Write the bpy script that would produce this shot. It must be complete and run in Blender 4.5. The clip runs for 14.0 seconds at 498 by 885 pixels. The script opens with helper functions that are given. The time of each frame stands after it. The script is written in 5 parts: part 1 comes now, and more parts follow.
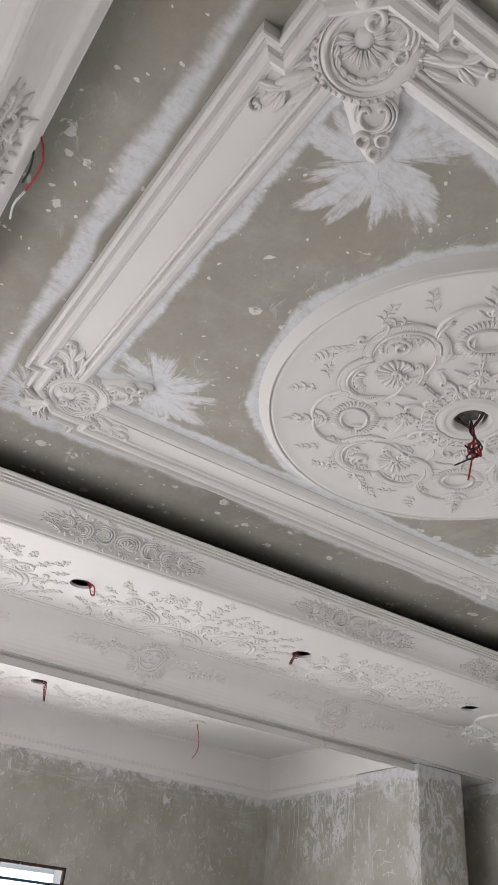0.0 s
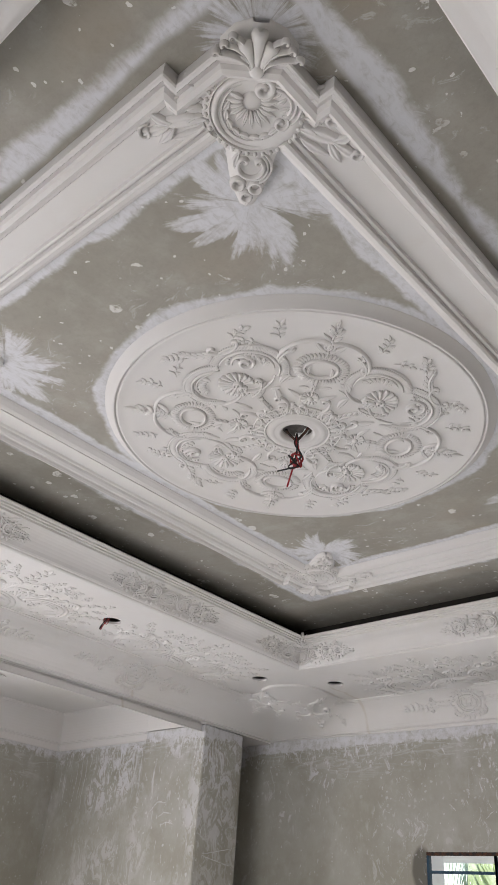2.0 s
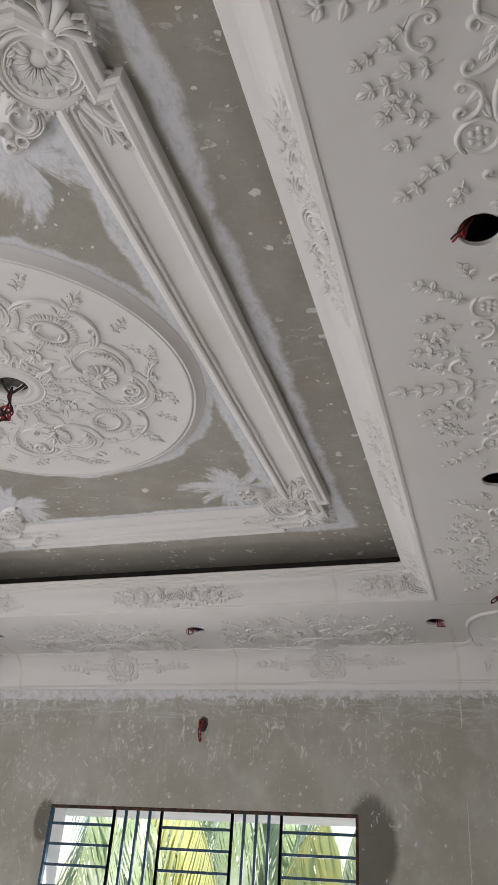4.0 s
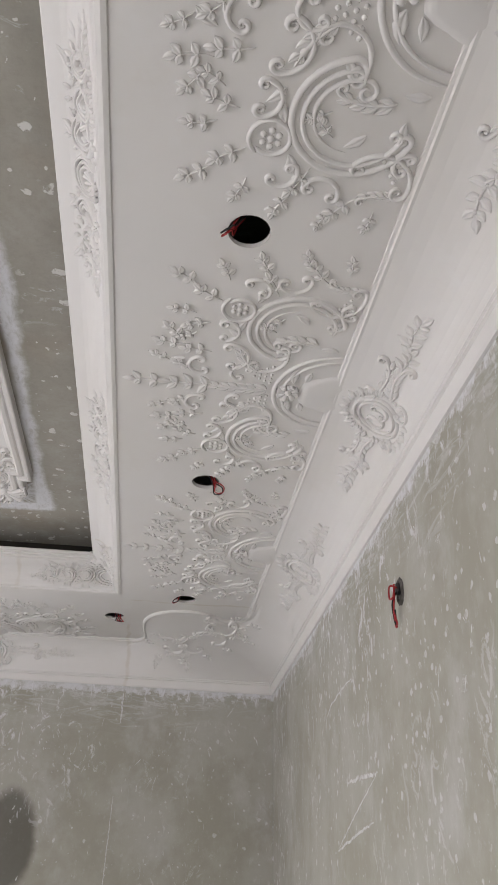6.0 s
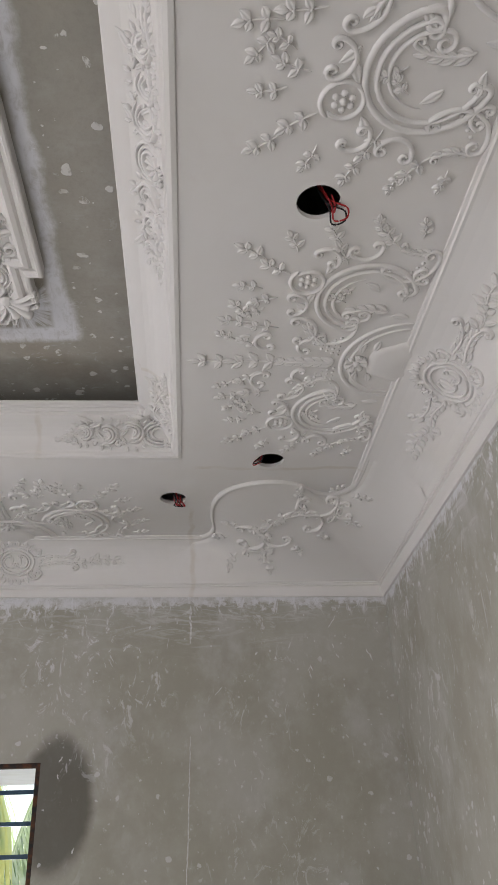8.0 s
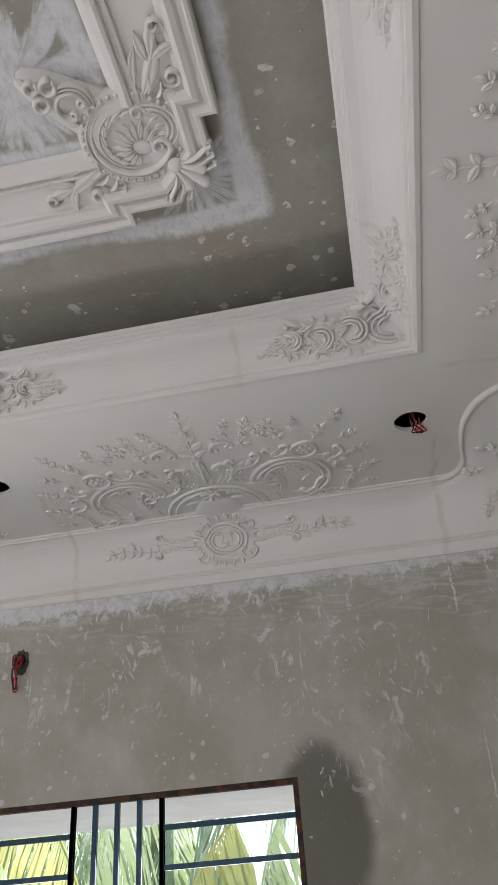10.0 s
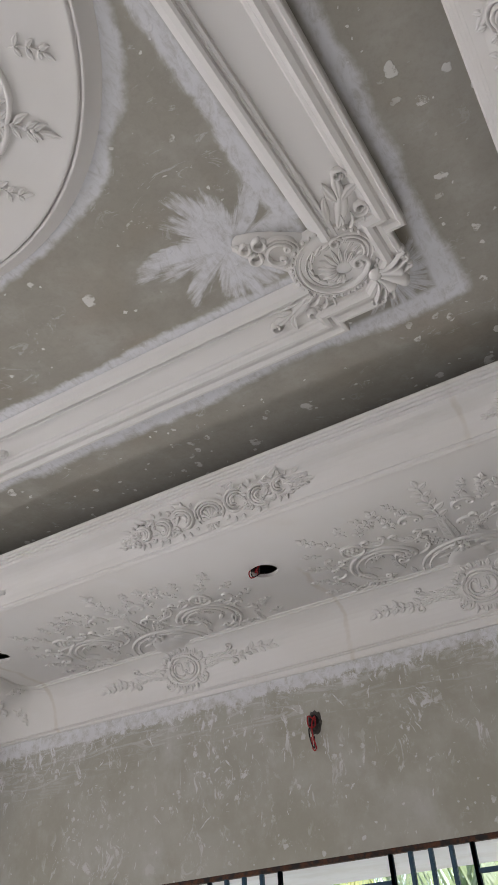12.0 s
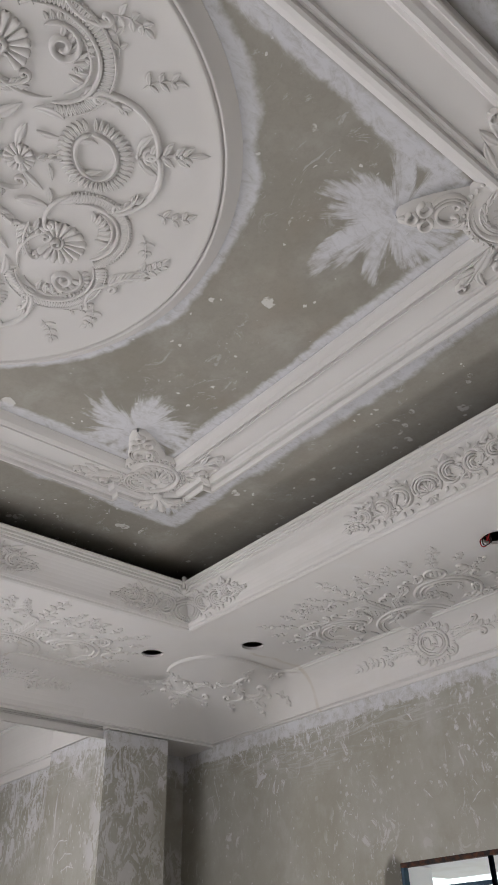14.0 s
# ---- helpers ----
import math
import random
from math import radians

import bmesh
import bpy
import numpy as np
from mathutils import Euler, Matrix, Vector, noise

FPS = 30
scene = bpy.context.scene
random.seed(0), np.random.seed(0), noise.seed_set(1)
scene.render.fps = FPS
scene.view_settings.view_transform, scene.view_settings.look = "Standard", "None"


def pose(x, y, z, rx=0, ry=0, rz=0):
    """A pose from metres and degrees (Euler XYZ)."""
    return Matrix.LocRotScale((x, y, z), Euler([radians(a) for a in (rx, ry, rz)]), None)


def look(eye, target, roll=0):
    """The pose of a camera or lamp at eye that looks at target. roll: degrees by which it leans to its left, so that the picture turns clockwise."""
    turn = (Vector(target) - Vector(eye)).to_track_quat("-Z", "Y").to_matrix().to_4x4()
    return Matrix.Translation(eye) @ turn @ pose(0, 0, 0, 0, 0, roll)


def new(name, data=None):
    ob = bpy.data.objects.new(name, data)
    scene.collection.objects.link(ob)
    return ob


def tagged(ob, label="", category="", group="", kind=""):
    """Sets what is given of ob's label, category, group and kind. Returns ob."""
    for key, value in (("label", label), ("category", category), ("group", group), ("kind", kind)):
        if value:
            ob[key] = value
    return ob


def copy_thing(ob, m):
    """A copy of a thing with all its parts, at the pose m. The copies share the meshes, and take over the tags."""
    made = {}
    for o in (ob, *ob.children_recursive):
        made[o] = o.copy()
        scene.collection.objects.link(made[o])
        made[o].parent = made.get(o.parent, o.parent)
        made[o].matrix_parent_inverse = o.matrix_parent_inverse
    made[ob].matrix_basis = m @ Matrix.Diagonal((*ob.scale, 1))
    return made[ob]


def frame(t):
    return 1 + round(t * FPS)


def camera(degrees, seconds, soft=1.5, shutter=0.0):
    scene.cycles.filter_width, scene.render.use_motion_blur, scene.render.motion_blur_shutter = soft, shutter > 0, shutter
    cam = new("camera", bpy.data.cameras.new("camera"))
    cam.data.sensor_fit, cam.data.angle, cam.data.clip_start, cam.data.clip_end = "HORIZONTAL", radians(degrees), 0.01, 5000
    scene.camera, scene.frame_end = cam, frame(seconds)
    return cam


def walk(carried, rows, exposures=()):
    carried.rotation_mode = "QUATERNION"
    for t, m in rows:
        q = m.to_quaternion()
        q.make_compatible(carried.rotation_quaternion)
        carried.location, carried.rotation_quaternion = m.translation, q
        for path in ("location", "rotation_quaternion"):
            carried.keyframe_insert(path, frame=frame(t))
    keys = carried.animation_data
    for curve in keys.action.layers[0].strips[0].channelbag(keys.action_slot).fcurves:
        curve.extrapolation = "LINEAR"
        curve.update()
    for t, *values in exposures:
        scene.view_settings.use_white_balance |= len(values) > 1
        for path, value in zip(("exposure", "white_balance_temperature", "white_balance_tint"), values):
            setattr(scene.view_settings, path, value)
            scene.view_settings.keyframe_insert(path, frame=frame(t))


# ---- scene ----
# ---- camera ----
cam = camera(35.5, 14.0, soft=1.5)
PATH = [
    (0, (1.508, -1.837, 1.582), (0.089, -0.987, 2.706), 5.6),
    (0.5, (1.506, -1.839, 1.6), (0.161, -0.873, 2.722), 5.4),
    (1, (1.508, -1.883, 1.599), (0.241, -0.806, 2.711), 5.0),
    (1.5, (1.54, -1.979, 1.596), (0.338, -0.812, 2.687), 4.5),
    (2, (1.661, -2.028, 1.592), (0.491, -0.801, 2.654), 4.7),
    (2.5, (1.774, -2.052, 1.582), (0.669, -0.737, 2.606), 4.3),
    (3, (1.761, -2.082, 1.583), (0.809, -0.643, 2.594), 4.3),
    (3.5, (1.729, -2.111, 1.565), (0.97, -0.564, 2.581), 4.1),
    (4, (1.74, -2.133, 1.546), (1.184, -0.516, 2.584), 4.2),
    (4.2, (1.735, -2.131, 1.552), (1.277, -0.49, 2.6), 4.1),
    (6.3, (1.598, -1.995, 1.55), (1.842, -0.313, 2.604), 0.2),
    (6.5, (1.566, -1.891, 1.543), (1.813, -0.196, 2.576), -0.4),
    (7, (1.588, -1.504, 1.561), (1.796, 0.216, 2.561), -1.4),
    (7.2, (1.582, -1.357, 1.575), (1.775, 0.373, 2.56), -1.7),
    (9.3, (1.285, 0.03, 1.613), (1.275, 1.735, 2.659), -4.3),
    (9.5, (1.262, 0.05, 1.625), (1.185, 1.748, 2.679), -4.4),
    (10, (1.215, 0.07, 1.622), (0.968, 1.727, 2.714), -4.5),
    (10.5, (1.206, 0.047, 1.633), (0.81, 1.655, 2.755), -4.8),
    (11, (1.234, -0.03, 1.654), (0.729, 1.509, 2.828), -5.5),
    (11.5, (1.265, -0.106, 1.646), (0.621, 1.359, 2.845), -5.0),
    (12, (1.259, -0.221, 1.627), (0.505, 1.203, 2.811), -4.4),
    (12.5, (1.26, -0.346, 1.64), (0.41, 1.05, 2.792), -4.2),
    (13, (1.255, -0.311, 1.643), (0.246, 0.98, 2.789), -2.7),
    (13.5, (1.31, -0.232, 1.658), (0.175, 0.954, 2.801), -1.7),
    (14, (1.349, -0.188, 1.661), (0.115, 0.891, 2.808), -1.5),
]

walk(cam, [(t, look(eye, aim, roll)) for t, eye, aim, roll in PATH], exposures=((0, 1.46), (2, 1.50), (4.2, 1.36), (6.5, 1.80), (7.2, 1.66), (9.5, 1.48), (10.5, 1.34), (12.5, 1.36), (14, 1.34)))

# ---- plan of the room, metres ----
SLAB, SOFFIT, LIP = 3.30, 3.021, 3.185
TX, TY = 1.452, 1.862          # edge of the dropped border round the tray
OVER = 0.135                   # how far the cove lip leans over the tray
XE, YN = 2.408, 2.759          # east and north walls
XW = -4.20                     # west wall of the side bay
YS = -2.759                    # south wall
STEP_X, STEP_Y = 2.17, 2.62    # inner edge of the wall cornice
RIDGE, CORN = 2.832, 2.765     # ridge and foot of the wall cornice
PX, PY = 1.29, 1.42            # pitch of the ornament panels

# ---- daylight and added fill ----
world = bpy.data.worlds.new("world")
scene.world = world
world.use_nodes = True
wn = world.node_tree.nodes
sky = wn.new("ShaderNodeTexSky")
sky.sky_type, sky.sun_disc = "NISHITA", False
sky.air_density, sky.dust_density = 1.2, 1.5
sky.sun_elevation, sky.sun_rotation = radians(52), radians(98)
wn["Background"].inputs["Strength"].default_value = 0.15
world.node_tree.links.new(sky.outputs["Color"], wn["Background"].inputs["Color"])

sun = new("sun", bpy.data.lights.new("sun", "SUN"))
sun.data.energy, sun.data.angle, sun.data.color = 5.0, radians(0.6), (1.0, 0.95, 0.87)
sun.matrix_world = look((6, -1.2, 9), (0, 0, 0))


def opening_light(name, eye, target, w, h, watts, color=(0.98, 0.945, 0.965)):
    lamp = new(name, bpy.data.lights.new(name, "AREA"))
    lamp.data.shape, lamp.data.size, lamp.data.size_y = "RECTANGLE", w, h
    lamp.data.energy, lamp.data.color = watts, color
    lamp.matrix_world = look(eye, target)
    return lamp


opening_light("sky_light_north", (-0.11, 2.93, 1.45), (-0.11, 0, 0.4), 1.9, 1.15, 17)
opening_light("sky_light_west", (-4.33, -0.55, 1.45), (0, -0.55, 0.9), 1.9, 1.15, 38)
# no opening known to the south: lamp added to brighten north wall and column
opening_light("fill_light_south", (-0.8, -2.93, 1.15), (-0.8, 0, 0.6), 2.6, 2.0, 19.0)

# ---- materials ----
class Graph:
    """A node material written as sums of values."""

    def __init__(self, name):
        self.mat = bpy.data.materials.new(name)
        self.mat.use_nodes = True
        self.n, self.l = self.mat.node_tree.nodes, self.mat.node_tree.links
        self.bsdf = self.n["Principled BSDF"]
        self.co = self.n.new("ShaderNodeTexCoord").outputs["Object"]

    def put(self, socket, value):
        if isinstance(value, (int, float, tuple)):
            socket.default_value = value
        else:
            self.l.new(value, socket)

    def math(self, op, a, b=0.0, clamp=False):
        m = self.n.new("ShaderNodeMath")
        m.operation, m.use_clamp = op, clamp
        self.put(m.inputs[0], a)
        self.put(m.inputs[1], b)
        return m.outputs[0]

    def add(self, a, b): return self.math("ADD", a, b)
    def sub(self, a, b): return self.math("SUBTRACT", a, b)
    def mul(self, a, b): return self.math("MULTIPLY", a, b)
    def top(self, a, b): return self.math("MAXIMUM", a, b)
    def low(self, a, b): return self.math("MINIMUM", a, b)

    def step(self, v, lo, hi, a=0.0, b=1.0):
        m = self.n.new("ShaderNodeMapRange")
        m.interpolation_type = "SMOOTHSTEP"
        for k, w in zip((0, 1, 2, 3, 4), (v, lo, hi, a, b)):
            self.put(m.inputs[k], w)
        return m.outputs[0]

    def scaled(self, sx, sy, sz, turn=0.0, co=None):
        m = self.n.new("ShaderNodeMapping")
        self.l.new(co or self.co, m.inputs["Vector"])
        m.inputs["Scale"].default_value = (sx, sy, sz)
        m.inputs["Rotation"].default_value = (0, 0, turn)
        return m.outputs[0]

    def noise(self, scale, detail=4.0, rough=0.55, co=None, distort=0.0):
        m = self.n.new("ShaderNodeTexNoise")
        self.l.new(co or self.co, m.inputs["Vector"])
        m.inputs["Scale"].default_value, m.inputs["Detail"].default_value = scale, detail
        m.inputs["Roughness"].default_value, m.inputs["Distortion"].default_value = rough, distort
        return m.outputs["Fac"]

    def cells(self, scale, co=None, jitter=1.0):
        m = self.n.new("ShaderNodeTexVoronoi")
        self.l.new(co or self.co, m.inputs["Vector"])
        m.inputs["Scale"].default_value, m.inputs["Randomness"].default_value = scale, jitter
        return m.outputs["Distance"], m.outputs["Color"]

    def xyz(self, co=None):
        m = self.n.new("ShaderNodeSeparateXYZ")
        self.l.new(co or self.co, m.inputs[0])
        return m.outputs[0], m.outputs[1], m.outputs[2]

    def mix(self, f, a, b):
        m = self.n.new("ShaderNodeMix")
        m.data_type = "RGBA"
        self.put(m.inputs["Factor"], f)
        self.put(m.inputs[6], a if not isinstance(a, tuple) else (*a, 1.0))
        self.put(m.inputs[7], b if not isinstance(b, tuple) else (*b, 1.0))
        return m.outputs[2]

    def done(self, color, rough=0.7, bump=None, strength=0.3, depth=0.01, metal=0.0, spec=0.3):
        self.put(self.bsdf.inputs["Base Color"], (*color, 1.0) if isinstance(color, tuple) else color)
        self.put(self.bsdf.inputs["Roughness"], rough)
        self.bsdf.inputs["Metallic"].default_value = metal
        self.bsdf.inputs["Specular IOR Level"].default_value = spec
        if bump is not None:
            b = self.n.new("ShaderNodeBump")
            b.inputs["Strength"].default_value, b.inputs["Distance"].default_value = strength, depth
            self.l.new(bump, b.inputs["Height"])
            self.l.new(b.outputs[0], self.bsdf.inputs["Normal"])
        return self.mat


GREY_A, GREY_B, GREY_C = (0.365, 0.345, 0.305), (0.285, 0.268, 0.232), (0.44, 0.43, 0.40)
PUTTY = (0.66, 0.66, 0.69)


def splats(g, scale, size, seed):
    """Thrown flecks of putty of uneven size."""
    x = g.n.new("ShaderNodeVectorMath")
    x.operation = "ADD"
    g.l.new(g.co, x.inputs[0])
    x.inputs[1].default_value = (seed, seed * 0.7, seed * 1.3)
    wob = g.n.new("ShaderNodeVectorMath")
    wob.operation = "ADD"
    nz = g.n.new("ShaderNodeTexNoise")
    nz.inputs["Scale"].default_value, nz.inputs["Detail"].default_value = scale * 2.2, 3
    g.l.new(x.outputs[0], nz.inputs["Vector"])
    sc = g.n.new("ShaderNodeVectorMath")
    sc.operation = "SCALE"
    g.l.new(nz.outputs["Color"], sc.inputs[0])
    sc.inputs["Scale"].default_value = 0.55 / scale
    g.l.new(x.outputs[0], wob.inputs[0])
    g.l.new(sc.outputs[0], wob.inputs[1])
    d, c = g.cells(scale, wob.outputs[0])
    r, gg, _ = g.xyz(c)
    lim = g.mul(g.step(r, 0.62, 1.0), size)
    return g.step(g.sub(lim, d), 0.0, 0.035)


def plaster(name, brown=0.35):
    g = Graph(name)
    big, mid, fine = g.noise(1.3, 5, 0.6), g.noise(7, 5, 0.6), g.noise(90, 3, 0.6)
    c = g.mix(g.step(big, 0.35, 0.7), GREY_A, GREY_B)
    c = g.mix(g.mul(g.step(mid, 0.45, 0.75), 0.5), c, GREY_C)
    c = g.mix(g.mul(g.step(g.noise(2.7, 4, 0.5), 0.5, 0.8), brown), c, (0.34, 0.29, 0.235))
    return g, c, mid, fine


def slab_material():
    g, c, mid, fine = plaster("rough_cement_ceiling", 0.6)
    x, y, z = g.xyz()
    ax, ay = g.math("ABSOLUTE", x), g.math("ABSOLUTE", y)
    n1, n2 = g.noise(5, 5, 0.65), g.noise(28, 4, 0.7)
    brush = g.noise(1.0, 5, 0.7, g.scaled(40, 16, 1, 0.9), 1.5)
    # putty dragged along the outer and inner edge of the moulded frame
    slow = g.noise(2.2, 3, 0.5)
    box = g.top(g.sub(ax, 1.02), g.sub(ay, 1.435))
    wide = g.add(0.030, g.mul(slow, 0.095))
    outer = g.mul(g.step(g.add(box, g.mul(g.sub(slow, 0.5), 0.10)), 0.004, 0.030), g.step(g.sub(g.add(box, g.add(g.mul(g.sub(n1, 0.5), -0.09), g.mul(g.sub(brush, 0.5), -0.015))), wide), 0.018, -0.018))
    inn = g.top(g.sub(ax, 0.79), g.sub(ay, 1.21))
    inner = g.mul(g.step(g.add(g.add(inn, 0.02), g.add(g.mul(g.sub(n1, 0.5), 0.09), g.mul(g.sub(brush, 0.5), 0.015))), -0.035, -0.012), g.step(inn, 0.02, 0.0))
    # ring round the rose
    xr, yr = g.sub(x, 0.014), g.add(y, 0.030)
    r = g.math("SQRT", g.add(g.mul(xr, xr), g.mul(yr, yr)))
    ring = g.step(g.add(r, g.add(g.mul(g.sub(n1, 0.5), 0.10), g.mul(g.sub(slow, 0.5), -0.09))), 0.802, 0.778)
    # brushed stars at the inner corners: broad finger strokes
    def star_at(px, py, seed, reach, spread):
        dx, dy = g.sub(ax, px), g.sub(ay, py)
        rr = g.math("SQRT", g.add(g.mul(dx, dx), g.mul(dy, dy)))
        ang = g.math("ARCTAN2", dy, dx)
        cmb = g.n.new("ShaderNodeCombineXYZ")
        g.put(cmb.inputs[0], g.add(g.mul(ang, spread), g.mul(rr, 3.0)))
        g.put(cmb.inputs[1], g.add(g.mul(g.math("SIGN", y), 3.0), seed))
        g.put(cmb.inputs[2], g.mul(g.math("SIGN", x), 7.0))
        ray = g.noise(1.0, 2.5, 0.55, cmb.outputs[0])
        far = g.add(g.mul(g.step(ray, 0.28, 0.72), reach), 0.085)
        # bristle marks along the strokes
        fib = g.n.new("ShaderNodeCombineXYZ")
        g.put(fib.inputs[0], g.mul(ang, 8.0))
        g.put(fib.inputs[1], g.add(g.mul(rr, 5.0), seed))
        g.put(fib.inputs[2], g.add(g.mul(g.math("SIGN", x), 5.0), g.math("SIGN", y)))
        hair = g.noise(1.0, 4, 0.7, fib.outputs[0])
        edge = g.sub(g.add(far, g.add(g.mul(g.sub(n2, 0.5), 0.08), g.mul(g.sub(hair, 0.5), 0.17))), rr)
        return g.mul(g.step(edge, -0.012, 0.035), g.step(g.add(edge, g.mul(g.sub(hair, 0.5), 0.22)), -0.04, 0.10, 0.35, 1.0)), ray
    star, ray = star_at(0.605, 0.995, 0.0, 0.21, 1.75)
    star2, _ = star_at(0.93, 1.34, 4.0, 0.10, 4.0)
    m = g.top(g.top(outer, inner), g.top(ring, g.top(star, star2)))
    m = g.mul(m, g.step(g.add(g.mul(brush, 0.7), g.mul(n2, 0.45)), 0.28, 0.66, 0.38, 1.0))
    fle = g.noise(1.0, 3, 0.6, g.scaled(16, 26, 1, 0.4))
    sp = g.top(g.top(g.mul(splats(g, 10, 0.26, 3.1), g.step(n2, 0.35, 0.5)), g.mul(g.top(splats(g, 9, 0.25, 11.3), splats(g, 17, 0.29, 17.9)), g.mul(g.step(n2, 0.38, 0.5), g.step(box, 0.07, 0.16)))), g.top(splats(g, 30, 0.22, 8.2), g.mul(g.step(fle, 0.70, 0.735), g.step(slow, 0.45, 0.6))))
    scuff = g.mul(g.step(g.noise(1.0, 7, 0.75, g.scaled(9, 15, 1, 0.7), 1.6), 0.575, 0.64), g.mul(g.step(slow, 0.46, 0.62), 0.4))
    c = g.mix(g.mul(g.step(g.noise(55, 5, 0.75), 0.42, 0.7), 0.22), c, (0.23, 0.21, 0.175))
    c = g.mix(scuff, c, PUTTY)
    c = g.mix(g.mul(sp, 0.85), c, (0.70, 0.69, 0.67))
    c = g.mix(m, c, PUTTY)
    h = g.add(g.add(g.mul(mid, 0.5), g.mul(fine, 0.25)), g.add(g.mul(m, 0.5), g.mul(sp, 0.6)))
    return g.done(c, 0.8, h, 0.35, 0.006)


def wall_material(name, soot=(), rub=0.0, flat="y"):
    """Cement render with putty at the top, drips and flecks; soot: dark smoke marks (along, z, half width, half height)."""
    g, c, mid, fine = plaster(name, 0.05)
    c = g.mix(0.55, c, (0.405, 0.398, 0.352))
    c = g.mix(g.mul(g.step(g.noise(2.4, 6, 0.65), 0.42, 0.62), 0.8), c, (0.318, 0.302, 0.252))
    x, y, z = g.xyz()
    run = x if flat == "y" else y
    n1, n2 = g.noise(6, 5, 0.65), g.noise(24, 4, 0.7)
    drip = g.noise(1.0, 4, 0.65, g.scaled(26, 26, 2.2))
    dash = g.noise(1.0, 3, 0.6, g.scaled(42, 42, 9))
    c = g.mix(g.mul(g.step(g.noise(1.0, 4, 0.6, g.scaled(6, 6, 3.5)), 0.45, 0.75), 0.35), c, GREY_C)
    band = g.step(g.add(z, g.mul(g.sub(g.noise(8, 8, 0.78), 0.5), 0.20)), 2.735, 2.749)
    band = g.mul(band, g.step(n2, 0.35, 0.6, 0.45, 1.0))
    fade = g.step(z, 2.15, 2.72, 0.25, 1.0)
    lo = 0.70 - rub
    drips = g.mul(g.step(drip, lo, lo + 0.05), fade)
    dashes = g.mul(g.step(dash, 0.70 - rub * 0.6, 0.73 - rub * 0.6), 0.5)
    sp = g.top(g.mul(g.mul(splats(g, 24, 0.30, 1.7), g.step(n2, 0.35, 0.5)), g.step(g.noise(1.6, 3, 0.5), 0.42, 0.55)), splats(g, 34, 0.20, 5.4))
    wash = g.mul(g.step(g.noise(1.0, 5, 0.65, g.scaled(4, 4, 3)), 0.50, 0.78), 0.30)
    haze = g.mul(g.step(g.noise(1.0, 5, 0.7, g.scaled(30, 30, 20)), 0.55, 0.8), 0.30)
    smear = g.mul(g.step(g.noise(1.0, 7, 0.75, g.scaled(13, 13, 8, 0.3), 1.4), 0.565 - rub, 0.605 - rub), g.mul(g.step(g.noise(1.9, 3, 0.5), 0.44, 0.58), g.step(z, 1.9, 2.7, 0.4, 0.95)))
    # trowel drags of thin putty under the cornice
    drag = g.noise(1.0, 6, 0.7, g.scaled(3.2, 3.2, 17.0, 0.0), 2.2)
    trowel = g.mul(g.step(drag, 0.50, 0.62), g.step(g.add(z, g.mul(g.sub(g.noise(2.3, 3, 0.5), 0.5), 0.5)), 2.52, 2.72, 0.0, 0.34))
    crust = g.mul(g.step(g.noise(1.0, 7, 0.78, g.scaled(17, 17, 9), 0.8), 0.52, 0.60), g.step(g.add(z, g.mul(g.sub(g.noise(3.3, 3, 0.5), 0.5), 0.22)), 2.66, 2.73))
    c = g.mix(g.mul(g.top(wash, haze), 1.0 + rub * 3), c, PUTTY)
    c = g.mix(g.top(trowel, g.mul(crust, 0.85)), c, PUTTY)
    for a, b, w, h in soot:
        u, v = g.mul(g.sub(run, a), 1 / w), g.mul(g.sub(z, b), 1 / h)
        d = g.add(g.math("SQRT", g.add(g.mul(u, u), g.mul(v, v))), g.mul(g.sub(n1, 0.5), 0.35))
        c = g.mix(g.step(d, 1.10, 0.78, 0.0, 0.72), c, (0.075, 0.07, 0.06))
    m = g.top(g.top(g.top(band, drips), smear), g.top(dashes, g.mul(sp, 0.65)))
    c = g.mix(g.mul(m, 0.85), c, PUTTY)
    hgt = g.add(g.add(g.mul(mid, 0.5), g.mul(fine, 0.2)), g.mul(m, 0.5))
    return g.done(c, 0.82, hgt, 0.35, 0.006)


